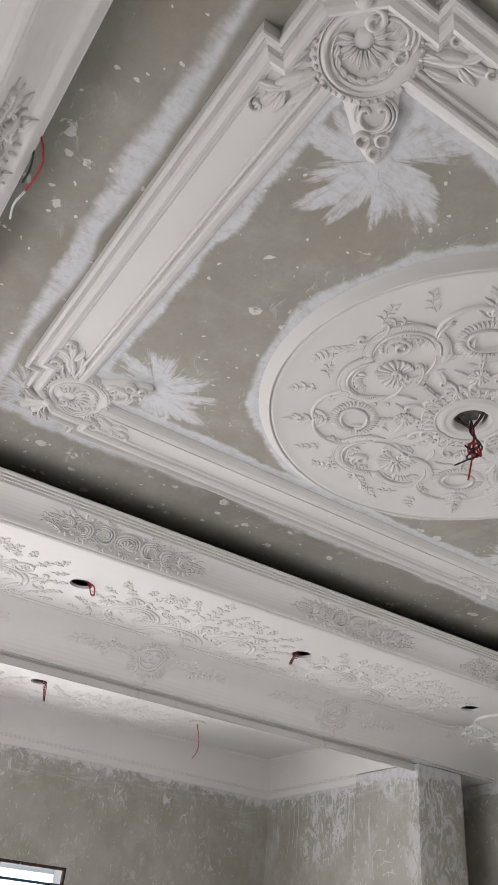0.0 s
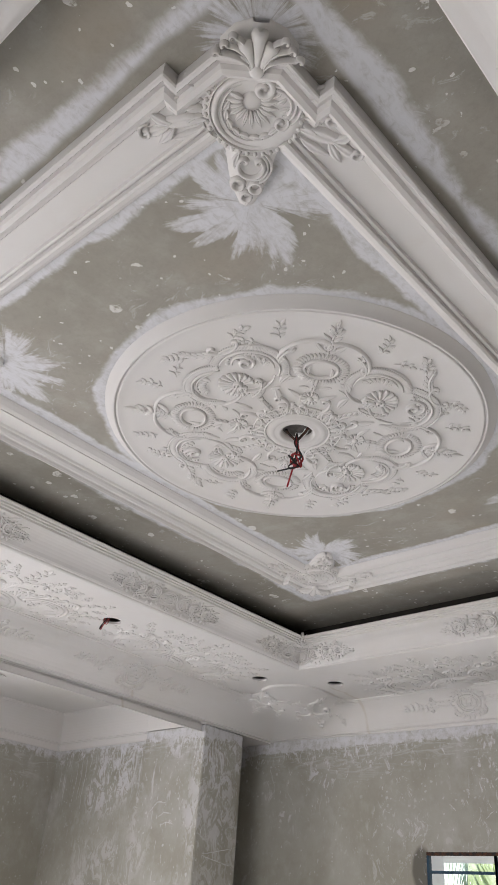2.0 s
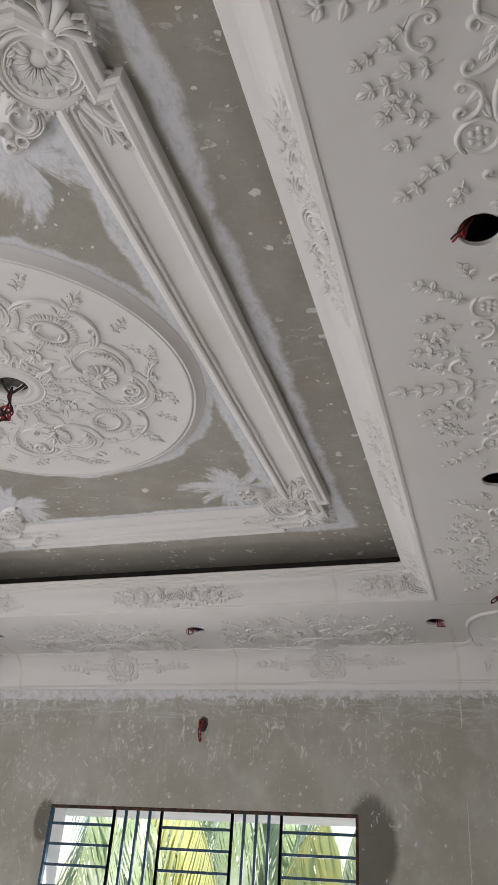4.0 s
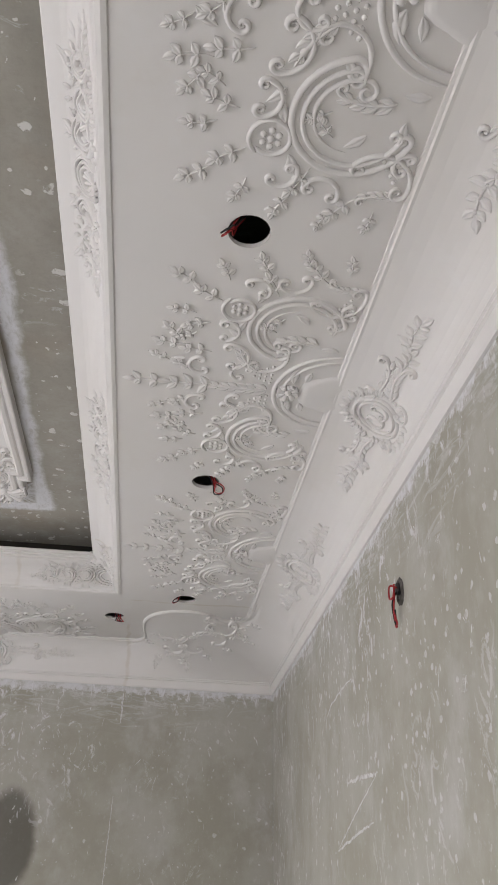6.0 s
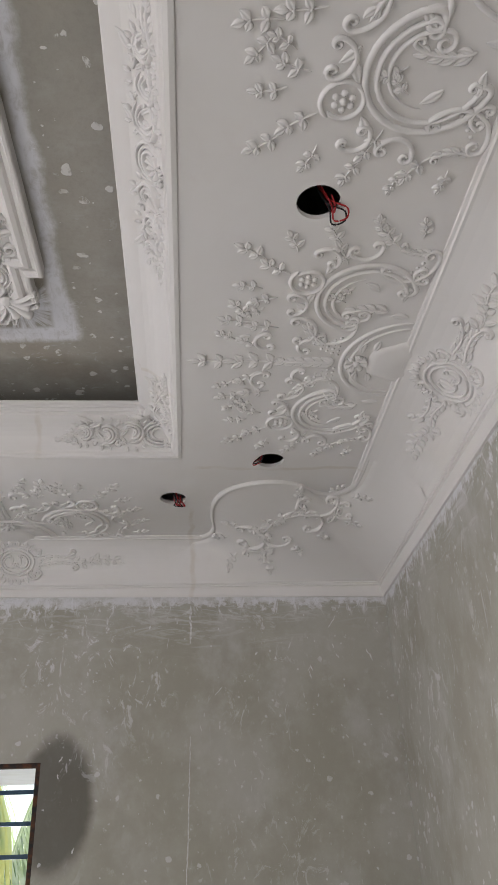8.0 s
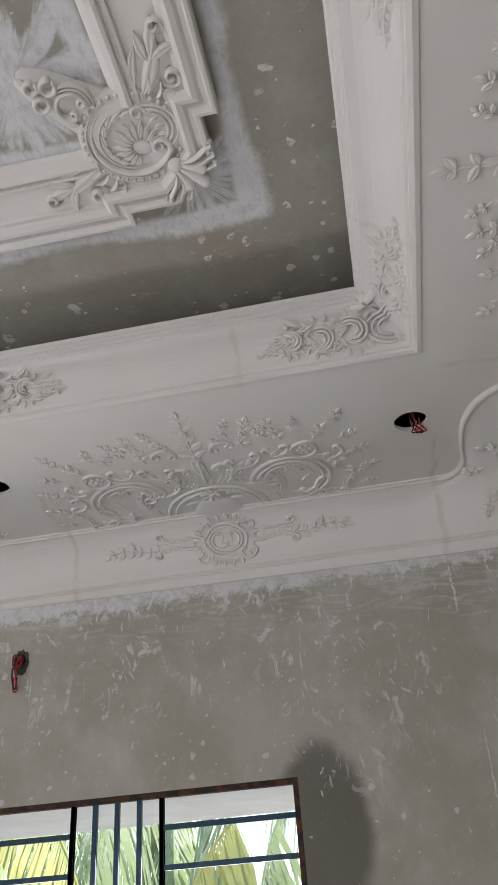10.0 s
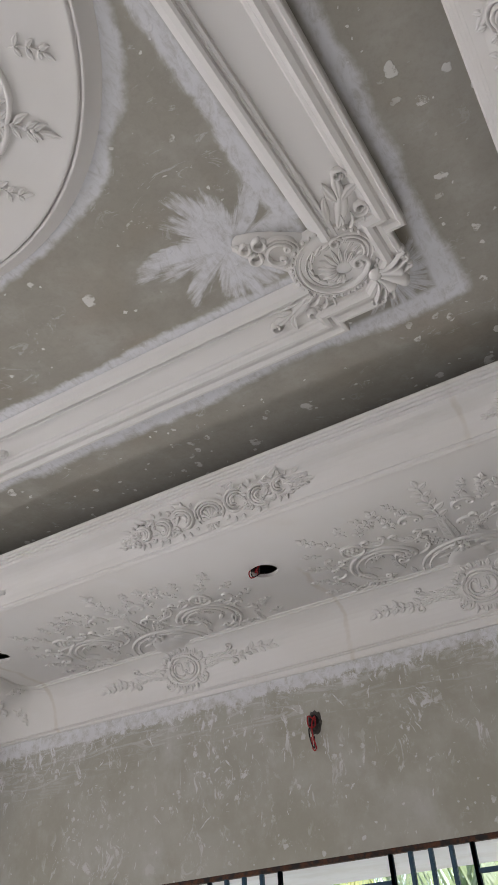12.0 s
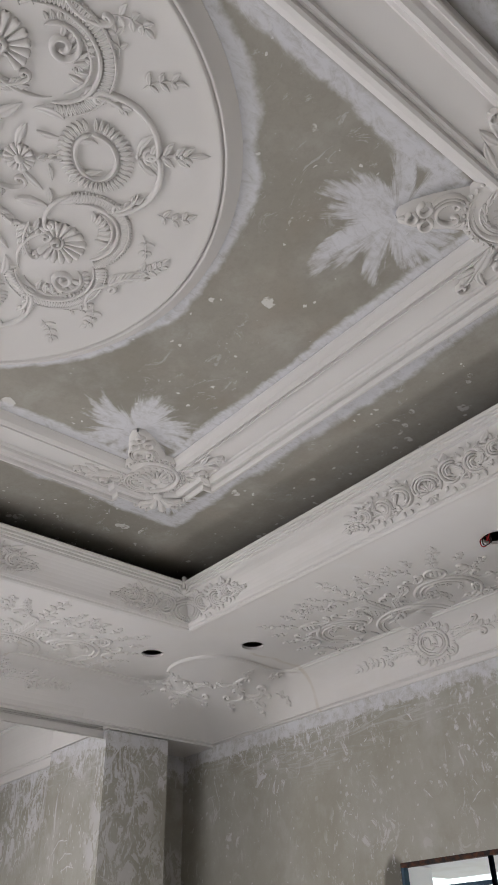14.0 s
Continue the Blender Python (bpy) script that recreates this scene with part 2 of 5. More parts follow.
def gypsum(name, tint=(0.70, 0.68, 0.67)):
    g = Graph(name)
    a, b, f = g.noise(1.7, 4, 0.6), g.noise(9, 5, 0.6), g.noise(140, 2, 0.5)
    c = g.mix(g.mul(g.step(a, 0.4, 0.75), 0.55), tint, (0.655, 0.625, 0.59))
    c = g.mix(g.mul(g.step(b, 0.55, 0.8), 0.35), c, (0.735, 0.725, 0.73))
    # damp stains along the joints of the castings
    x, y, z = g.xyz()
    wob = g.mul(g.sub(g.noise(4, 4, 0.6), 0.5), 0.09)
    st = 0.0
    for run, at, across, lo, hi in ((x, 1.505, y, 2.30, 2.8), (x, 0.10, y, 2.25, 2.8), (x, 0.93, y, 1.72, 1.90), (y, 1.46, x, 1.30, 1.47), (x, -1.50, y, 2.25, 2.8), (y, -0.02, x, -2.5, -2.1), (y, 1.30, x, -2.5, -2.0), (y, 1.96, x, 1.5, 2.2)):
        near = g.step(g.math("ABSOLUTE", g.add(g.sub(run, at), wob)), 0.016, 0.003)
        st = g.top(st, g.mul(near, g.mul(g.step(across, lo, lo + 0.05), g.step(across, hi, hi - 0.05))))
    c = g.mix(g.mul(st, g.step(b, 0.3, 0.6, 0.08, 0.38)), c, (0.50, 0.43, 0.34))
    dirt = g.mul(g.step(g.noise(3.1, 6, 0.7), 0.56, 0.78), 0.30)
    c = g.mix(dirt, c, (0.60, 0.55, 0.50))
    return g.done(c, 0.62, g.add(g.mul(b, 0.4), g.mul(f, 0.15)), 0.12, 0.004, 0.0, 0.35)


def plain(name, a, b, scale=20.0, rough=0.5, metal=0.0, bump=0.1):
    g = Graph(name)
    n = g.noise(scale, 4, 0.6)
    return g.done(g.mix(g.step(n, 0.4, 0.65), a, b), rough, n, bump, 0.003, metal)


M_SLAB = slab_material()
M_WALL = wall_material("cement_wall", flat="x")
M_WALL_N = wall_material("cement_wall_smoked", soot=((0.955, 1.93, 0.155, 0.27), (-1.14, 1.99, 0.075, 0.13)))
M_COLUMN = wall_material("cement_column", rub=0.075)
M_GYPSUM = gypsum("gypsum")
M_GYPSUM_ROSE = gypsum("gypsum_rose", (0.68, 0.66, 0.65))
M_FLOOR = plain("cement_floor", (0.42, 0.41, 0.39), (0.34, 0.33, 0.31), 6, 0.85, 0, 0.4)
M_IRON = plain("blue_black_paint", (0.012, 0.045, 0.085), (0.02, 0.06, 0.10), 30, 0.4)
M_RUST = plain("rusty_iron", (0.022, 0.02, 0.02), (0.10, 0.04, 0.02), 25, 0.8)
M_RED = plain("red_wire_sheath", (0.30, 0.015, 0.02), (0.36, 0.03, 0.03), 60, 0.45)
M_BLACK = plain("black_wire_sheath", (0.012, 0.012, 0.014), (0.02, 0.02, 0.02), 60, 0.5)
M_BOX = plain("grey_conduit", (0.10, 0.09, 0.085), (0.05, 0.045, 0.04), 40, 0.8)
# near-black that paints shade into the recess behind the cove lip
M_VOID = plain("cavity_shade", (0.035, 0.03, 0.025), (0.025, 0.022, 0.02), 10, 0.9)
M_SHADE = plain("white_sunshade", (0.72, 0.73, 0.75), (0.66, 0.66, 0.66), 5, 0.8)


def leafy(name, a, b):
    """Thin leaf that lets light through."""
    mat = plain(name, a, b, 3, 0.45)
    n, l = mat.node_tree.nodes, mat.node_tree.links
    bsdf = n["Principled BSDF"]
    thin, mix = n.new("ShaderNodeBsdfTranslucent"), n.new("ShaderNodeMixShader")
    l.new(bsdf.inputs["Base Color"].links[0].from_socket, thin.inputs["Color"])
    mix.inputs[0].default_value = 0.45
    l.new(bsdf.outputs[0], mix.inputs[1])
    l.new(thin.outputs[0], mix.inputs[2])
    l.new(mix.outputs[0], n["Material Output"].inputs["Surface"])
    return mat


M_LEAF = leafy("green_leaf", (0.27, 0.34, 0.18), (0.42, 0.47, 0.36))
M_LEAF_Y = leafy("yellow_leaf", (0.42, 0.42, 0.16), (0.34, 0.38, 0.17))
M_EARTH = plain("earth", (0.30, 0.29, 0.28), (0.22, 0.22, 0.20), 2, 0.9)

# ---- building blocks ----
def solid(name, verts, faces, mat, parent=None, label="", smooth=False):
    me = bpy.data.meshes.new(name)
    me.from_pydata([tuple(v) for v in verts], [], faces)
    me.materials.append(mat)
    if smooth:
        me.polygons.foreach_set("use_smooth", [True] * len(me.polygons))
    me.update()
    ob = new(name, me)
    if parent is not None:
        ob.parent = parent
    if label:
        ob["label"] = label
    return ob


def part(name, bm, material, parent, label="", smooth=False):
    me = bpy.data.meshes.new(name)
    bmesh.ops.recalc_face_normals(bm, faces=bm.faces)
    bm.to_mesh(me)
    bm.free()
    me.materials.append(material)
    if smooth:
        me.polygons.foreach_set("use_smooth", [True] * len(me.polygons))
    ob = new(name, me)
    if parent is not None:
        ob.parent = parent
    if label:
        ob["label"] = label
    return ob


def add_box(bm, lo, hi):
    vs = [bm.verts.new((x, y, z)) for x in (lo[0], hi[0]) for y in (lo[1], hi[1]) for z in (lo[2], hi[2])]
    for f in ((0, 1, 3, 2), (4, 6, 7, 5), (0, 4, 5, 1), (2, 3, 7, 6), (0, 2, 6, 4), (1, 5, 7, 3)):
        bm.faces.new([vs[i] for i in f])


def boxes(name, spans, mat, parent=None, label="", bevel=0.0):
    bm = bmesh.new()
    for lo, hi in spans:
        add_box(bm, lo, hi)
    if bevel > 0:
        bmesh.ops.bevel(bm, geom=bm.edges[:], offset=bevel, segments=2, affect="EDGES")
    return part(name, bm, mat, parent, label)


def thing(name, label, category, at=(0, 0, 0), group="", kind=""):
    ob = new(name)
    ob.location = at
    ob.empty_display_size = 0.1
    return tagged(ob, label, category, group, kind)


def ring_sweep(corners, profile, closed=True, caps=True):
    """Sweep a profile of (inward, z) along a level path of corners with mitres. The path runs anticlockwise, inward is to its left."""
    n = len(corners)
    out = []
    for i, c in enumerate(corners):
        c = Vector(c)
        a = (c - Vector(corners[i - 1])).normalized() if (closed or i) else None
        b = (Vector(corners[(i + 1) % n]) - c).normalized() if (closed or i < n - 1) else None
        a, b = a or b, b or a
        na, nb = Vector((-a.y, a.x)), Vector((-b.y, b.x))
        m = na + nb
        m = m / max(m.dot(na), 0.2)
        out.append([(c.x + m.x * d, c.y + m.y * d, z) for d, z in profile])
    k = len(profile)
    verts = [v for row in out for v in row]
    faces = []
    for i in range(n if closed else n - 1):
        j = (i + 1) % n
        for q in range(k - 1):
            faces.append((i * k + q, j * k + q, j * k + q + 1, i * k + q + 1))
    if not closed and caps:
        faces += [tuple(range(k)), tuple(range((n - 1) * k, n * k))[::-1]]
    return verts, faces


def rect(x0, y0, x1, y1):
    return [(x0, y0), (x1, y0), (x1, y1), (x0, y1)]


# ---- shell of the room ----
ground = boxes("ground", [((-60, -60, -0.35), (60, 60, -0.16))], M_EARTH)
tagged(ground, "bare earth ground outside the house", "ground", kind="structure")
floor = boxes("floor", [((XW - 0.2, YS - 0.2, -0.15), (XE + 0.2, YN + 0.2, 0.0))], M_FLOOR)
tagged(floor, "bare grey cement floor of the unfinished room", "floor", kind="structure")
slab = boxes("ceiling_slab", [((XW - 0.2, YS - 0.2, SLAB), (XE + 0.2, YN + 0.2, SLAB + 0.15))], M_SLAB)
tagged(slab, "bare grey cement slab with white putty smears and flecks", "ceiling", kind="structure")


def wall_with_hole(name, axis, at, thick, a0, a1, hole, mat, label, z1=SLAB):
    """A wall in the plane axis = at; hole: (from, to, sill, head) along the other axis."""
    def span(p, q, r, s):
        lo, hi = sorted((at, at + thick))
        return ((lo, p, r), (hi, q, s)) if axis == "x" else ((p, lo, r), (q, hi, s))
    spans = [span(a0, a1, 0, z1)]
    if hole:
        h0, h1, s, t = hole
        spans = [span(a0, h0, 0, z1), span(h1, a1, 0, z1), span(h0, h1, 0, s), span(h0, h1, t, z1)]
    ob = boxes(name, spans, mat)
    return tagged(ob, label, "wall", kind="structure")


WIN = (-1.107, 0.887, 0.90, 2.083)
WINW = (-1.55, 0.47, 0.90, 2.075)
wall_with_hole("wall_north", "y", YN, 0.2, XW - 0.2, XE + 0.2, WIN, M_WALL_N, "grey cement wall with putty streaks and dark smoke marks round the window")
wall_with_hole("wall_east", "x", XE, 0.2, YS - 0.2, YN, None, M_WALL, "grey cement wall with white putty scratches")
wall_with_hole("wall_west", "x", XW, -0.2, YS - 0.2, YN, WINW, M_WALL, "grey cement wall of the side bay with a window")
# unseen closing wall; its opening is invented to hold the fill lamp
wall_with_hole("wall_south", "y", YS, -0.2, XW, XE, (-2.2, 0.6, 0.0, 2.15), M_WALL_N, "unseen grey cement wall with a wide opening added for fill light")
bay = boxes("wall_side_bay", [((XW, 2.105, 0), (-3.03, 2.25, SLAB)), ((-2.85, 2.437, 0), (-2.70, YN, SLAB))], M_COLUMN)
tagged(bay, "grey cement end wall of the side bay with white drips", "wall", kind="structure")
column = boxes("column", [((-3.03, 2.037, 0), (-2.408, 2.437, 2.812))], M_COLUMN, bevel=0.006)
tagged(column, "square cement column streaked with white putty", "column", kind="structure")

# ---- dropped gypsum border with the cut-outs for lamps ----
HOLE_R = 0.0535
HOLES = [(s * 1.803, y) for s in (1, -1) for y in (-1.98, -0.69, 0.605, 1.895)] + [(x, s * 2.222) for s in (1, -1) for x in (-1.42, -0.01, 1.427)]
BAY_HOLES = [(-3.47, -1.45), (-3.47, -0.25), (-3.47, 0.945)]


def soffit(name, x0, y0, x1, y1, void, holes, label):
    """A level board with round holes, leaving out the rectangle void."""
    xs = sorted({x0, x1} | {v for v in (void[0], void[2]) if x0 < v < x1} | {h[0] + s for h in holes for s in (-0.075, 0.075)})
    ys = sorted({y0, y1} | {v for v in (void[1], void[3]) if y0 < v < y1} | {h[1] + s for h in holes for s in (-0.075, 0.075)})
    bm = bmesh.new()
    for xa, xb in zip(xs, xs[1:]):
        for ya, yb in zip(ys, ys[1:]):
            mx, my = (xa + xb) / 2, (ya + yb) / 2
            if void[0] < mx < void[2] and void[1] < my < void[3]:
                continue
            hole = [h for h in holes if abs(h[0] - mx) < 0.03 and abs(h[1] - my) < 0.03]
            if not hole:
                bm.faces.new([bm.verts.new(p) for p in ((xa, ya, SOFFIT), (xa, yb, SOFFIT), (xb, yb, SOFFIT), (xb, ya, SOFFIT))])
                continue
            hx, hy = hole[0]
            n = 32
            rim, sq, up = [], [], []
            for i in range(n):
                a = 2 * math.pi * i / n
                c, s = math.cos(a), math.sin(a)
                k = 0.075 / max(abs(c), abs(s))
                rim.append(bm.verts.new((hx + HOLE_R * c, hy + HOLE_R * s, SOFFIT)))
                up.append(bm.verts.new((hx + HOLE_R * c, hy + HOLE_R * s, SOFFIT + 0.014)))
                sq.append(bm.verts.new((hx + k * c, hy + k * s, SOFFIT)))
            for i in range(n):
                j = (i + 1) % n
                bm.faces.new((rim[i], sq[i], sq[j], rim[j]))
                bm.faces.new((rim[j], up[j], up[i], rim[i]))
    ob = part(name, bm, M_GYPSUM, None)
    return tagged(ob, label, "ceiling", kind="structure")


XS = 1.55
EMPTY = (9, 9, 9, 9)
for side in (1, -1):
    x0, x1 = (XS, XE) if side > 0 else (-2.42, -XS)
    soffit("ceiling_border", x0, YS, x1, YN, EMPTY, [h for h in HOLES if h[0] * side > 1.6], "white gypsum ceiling border with round lamp cut-outs")
    x0, x1 = sorted((side * TX, side * XS))
    soffit("ceiling_border", x0, -TY, x1, TY, EMPTY, [], "white gypsum ceiling border along the tray")
    y0, y1 = (TY, YN) if side > 0 else (YS, -TY)
    soffit("ceiling_border", -XS, y0, XS, y1, EMPTY, [h for h in HOLES if h[1] * side > 2.0 and abs(h[0]) < 1.6], "white gypsum ceiling border with round lamp cut-outs")
soffit("ceiling_bay", XW, YS, -2.435, 2.105, (9, 9, 9, 9), BAY_HOLES, "white gypsum ceiling of the side bay")

# unseen dark boards added above the border, behind the cove, to deepen its shade
back = boxes("recess_shade_boards", [((TX + 0.06, -TY - 0.10, SOFFIT + 0.016), (TX + 0.10, TY + 0.10, SLAB - 0.002)), ((-TX - 0.10, -TY - 0.10, SOFFIT + 0.016), (-TX - 0.06, TY + 0.10, SLAB - 0.002)), ((-TX - 0.06, TY + 0.06, SOFFIT + 0.016), (TX + 0.06, TY + 0.10, SLAB - 0.002)), ((-TX - 0.06, -TY - 0.10, SOFFIT + 0.016), (TX + 0.06, -TY - 0.06, SLAB - 0.002)),
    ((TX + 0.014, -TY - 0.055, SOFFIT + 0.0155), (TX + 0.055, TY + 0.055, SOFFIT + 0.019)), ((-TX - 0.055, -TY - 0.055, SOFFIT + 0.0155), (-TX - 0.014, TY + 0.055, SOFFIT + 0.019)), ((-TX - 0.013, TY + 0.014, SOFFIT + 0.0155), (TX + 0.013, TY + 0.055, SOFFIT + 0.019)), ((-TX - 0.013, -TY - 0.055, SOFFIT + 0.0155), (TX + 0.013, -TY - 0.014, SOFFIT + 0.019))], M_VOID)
tagged(back, "dark boards added above the gypsum border to shade the recess", "ceiling", kind="structure")

# leaning cove round the tray
COVE = [(-0.012, SOFFIT + 0.012), (-0.012, SOFFIT - 0.004), (0.0, SOFFIT - 0.006), (0.010, SOFFIT - 0.002), (0.012, SOFFIT + 0.006), (0.018, SOFFIT + 0.008), (0.022, SOFFIT + 0.016)]
COVE_A, COVE_B = (0.022, SOFFIT + 0.016), (0.105, SOFFIT + 0.112)
for i in range(1, 9):
    q = i / 8 * math.pi / 2
    COVE.append((COVE_A[0] + (COVE_B[0] - COVE_A[0]) * (1 - math.cos(q)) * 0.75 + (COVE_B[0] - COVE_A[0]) * 0.25 * i / 8, COVE_A[1] + (COVE_B[1] - COVE_A[1]) * (math.sin(q) * 0.75 + 0.25 * i / 8)))
COVE += [(0.111, SOFFIT + 0.114), (0.111, SOFFIT + 0.126), (0.117, SOFFIT + 0.128), (0.117, SOFFIT + 0.138), (0.124, SOFFIT + 0.140), (0.124, SOFFIT + 0.149), (0.131, SOFFIT + 0.151), (0.135, LIP - 0.005), (0.132, LIP), (0.118, LIP), (0.106, SOFFIT + 0.140), (-0.010, SOFFIT + 0.026)]
v, f = ring_sweep(rect(-TX, -TY, TX, TY), COVE)
v = [(x - 0.012 * min(1.0, max(0.0, (TX - x) / OVER)) if x > 1.2 else x, y, z) for x, y, z in v]
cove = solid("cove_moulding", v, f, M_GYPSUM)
# back of the lip coloured near black, as the shade in the recess
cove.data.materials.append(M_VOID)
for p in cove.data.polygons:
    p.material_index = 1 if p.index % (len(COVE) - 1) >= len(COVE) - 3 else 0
tagged(cove, "white gypsum cove moulding with stepped lip round the tray", "moulding", kind="structure")


# wall cornice
def cornice_profile(run):
    p = [(run + 0.016, SOFFIT + 0.002), (run + 0.014, SOFFIT - 0.006), (run + 0.006, SOFFIT - 0.008), (run + 0.002, SOFFIT - 0.014), (run - 0.006, SOFFIT - 0.014)]
    x0, z0, x1, z1 = run - 0.006, SOFFIT - 0.014, 0.030, RIDGE + 0.004
    for i in range(1, 11):
        q = i / 10 * math.pi / 2
        p.append((x0 + (x1 - x0) * math.sin(q), z0 + (z1 - z0) * (1 - math.cos(q)) * 0.6 + (z1 - z0) * 0.4 * i / 10))
    p += [(0.032, RIDGE - 0.004), (0.026, RIDGE - 0.008), (0.026, RIDGE - 0.014), (0.018, RIDGE - 0.018), (0.014, CORN + 0.01), (0.010, CORN), (-0.004, CORN)]
    return p


def cornice_ring(name, x0, y0, x1, y1, run_x, run_y, label, foot_west=0.0):
    """Closed cornice round a room; its run may differ on the two pairs of walls."""
    px, py = cornice_profile(run_x), cornice_profile(run_y)
    k, verts, faces = len(px), [], []
    for cx, cy, sx, sy in ((x0, y0, 1, 1), (x1, y0, -1, 1), (x1, y1, -1, -1), (x0, y1, 1, -1)):
        low = foot_west if sx > 0 else 0.0
        verts += [(cx + sx * a[0], cy + sy * b[0], max(a[1], low)) for a, b in zip(px, py)]
    for i in range(4):
        j = (i + 1) % 4
        faces += [(i * k + q, j * k + q, j * k + q + 1, i * k + q + 1) for q in range(k - 1)]
    return tagged(solid(name, verts, faces, M_GYPSUM), label, "cornice", kind="structure")


cornice_ring("cornice_room", -2.408, YS, XE, YN, 2.408 - STEP_X, YN - STEP_Y, "white gypsum cove cornice round the room", RIDGE - 0.006)
cornice_ring("cornice_bay", XW, YS, -2.435, 2.105, 0.2, 0.16, "white gypsum cove cornice round the side bay")
beam = boxes("beam", [((-2.435, YS, RIDGE - 0.002), (-2.409, 2.037, SLAB)), ((-3.03, 2.037, 2.817), (-2.410, YN, SLAB))], M_GYPSUM)
tagged(beam, "white gypsum clad beam between room and side bay", "beam", kind="structure")


# ---- windows ----
def window(name, axis, at, hole, bays, label, out):
    """Iron grille of bays: each (from, to, kind), kind 'h' for level bars, 'v' for upright ones, set in the wall's opening."""
    a0, a1, s, t = hole
    w = thing(name, label, "window", kind="structure")

    def bar(nm, p, q, r, u, mat, d0=0.004, d1=0.022, bev=0.002):
        lo, hi = sorted((at + out * d0, at + out * d1))
        return boxes(nm, [((p, lo, r), (q, hi, u)) if axis == "y" else ((lo, p, r), (hi, q, u))], mat, w, "", bev)
    fr = 0.018
    bar("reveal", a0 + 0.001, a1 - 0.001, t - 0.007, t - 0.001, M_SHADE, 0.031, 0.199, 0.0)
    bar("reveal", a0 + 0.001, a0 + 0.007, s, t - 0.008, M_SHADE, 0.031, 0.199, 0.0)
    bar("reveal", a1 - 0.007, a1 - 0.001, s, t - 0.008, M_SHADE, 0.031, 0.199, 0.0)
    bar("frame_head", a0, a1, t - fr, t, M_RUST, 0.0, 0.03)
    bar("frame_foot", a0, a1, s, s + fr, M_RUST, 0.0, 0.03)
    bar("frame_side", a0, a0 + fr, s + fr, t - fr, M_IRON, 0.0, 0.03)
    bar("frame_side", a1 - fr, a1, s + fr, t - fr, M_RUST, 0.0, 0.03)
    for p, q, kind in bays:
        for e in (p, q):
            if a0 + 0.05 < e < a1 - 0.05:
                bar("upright", e - 0.008, e + 0.008, s + fr, t - fr, M_IRON)
        if kind == "h":
            z = t - 0.108
            while z > s + 0.05:
                bar("level_bar", max(p + 0.006, a0 + fr), min(q - 0.006, a1 - fr), z - 0.008, z + 0.008, M_IRON)
                z -= 0.1155
        else:
            n = round((q - p) / 0.079)
            for i in range(1, n):
                e = p + (q - p) * i / n
                bar("upright", e - 0.008, e + 0.008, s + fr, t - fr, M_IRON)
    return w


window("window_1", "y", YN, WIN, [(-1.107, -0.656, "h"), (-0.656, -0.335, "v"), (-0.335, 0.123, "h"), (0.123, 0.428, "v"), (0.428, 0.887, "h")], "dark blue iron window grille with a rusty frame", 1)
window("window_2", "x", XW, WINW, [(-1.55, -1.10, "h"), (-1.10, -0.78, "v"), (-0.78, -0.32, "h"), (-0.32, 0.0, "v"), (0.0, 0.47, "h")], "dark blue iron window grille of the side bay", -1)
shade = boxes("sunshade", [((-1.5, YN + 0.2, 2.10), (1.3, YN + 0.85, 2.18))], M_SHADE)
tagged(shade, "white plastered sunshade slab over the window outside", "sunshade", kind="structure")
shade2 = boxes("sunshade", [((XW - 0.85, -1.9, 2.09), (XW - 0.2, 0.8, 2.17))], M_SHADE)
tagged(shade2, "white plastered sunshade slab over the side bay window", "sunshade", kind="structure")


# ---- swelling corner pieces of the wall cornice ----
def smooth_line(points, n):
    """Catmull-Rom curve through the points."""
    p = [Vector(q) for q in points]
    p = [2 * p[0] - p[1]] + p + [2 * p[-1] - p[-2]]
    out = []
    for i in range(1, len(p) - 2):
        for k in range(n):
            t = k / n
            out.append(0.5 * (2 * p[i] + (p[i + 1] - p[i - 1]) * t + (2 * p[i - 1] - 5 * p[i] + 4 * p[i + 1] - p[i + 2]) * t * t + (3 * p[i] - p[i - 1] - 3 * p[i + 1] + p[i + 2]) * t ** 3))
    return out + [p[-2]]


CORNER_LINE = smooth_line([(1.36, 2.632), (1.49, 2.637), (1.575, 2.60), (1.605, 2.52), (1.595, 2.40), (1.60, 2.25), (1.66, 2.13), (1.80, 2.065), (1.94, 2.09), (2.03, 2.165), (2.11, 2.175), (2.165, 2.11), (2.178, 1.99), (2.178, 1.86)], 6)


def corner_surface(s, t):
    """Place on the corner piece: s along its edge, t from the edge down to the wall; the north-east corner."""
    n = len(CORNER_LINE) - 1
    i = min(int(s * n), n - 1)
    k = s * n - i
    a = CORNER_LINE[i] * (1 - k) + CORNER_LINE[i + 1] * k
    half = 0.56
    if s < half:
        q = s / half
        b = Vector((1.36 + (2.378 - 1.36) * q, 2.729))
    else:
        q = (s - half) / (1 - half)
        b = Vector((2.378, 2.729 - (2.729 - 1.86) * q))
    p = a * (1 - t) + b * t
    k = min(1.0, max(0.0, (0.5 - abs(s - 0.5)) / 0.16))
    k = k * k * (3 - 2 * k)
    plain_curve = 0.6 * (1 - math.sqrt(max(0.0, 1 - t * t))) + 0.4 * math.asin(min(t, 1.0)) / (math.pi / 2)
    z = SOFFIT - 0.016 - (SOFFIT - 0.016 - RIDGE) * ((1 - k) * plain_curve + k * (0.4 * t + 0.6 * t ** 2.2))
    return p.x, p.y, z


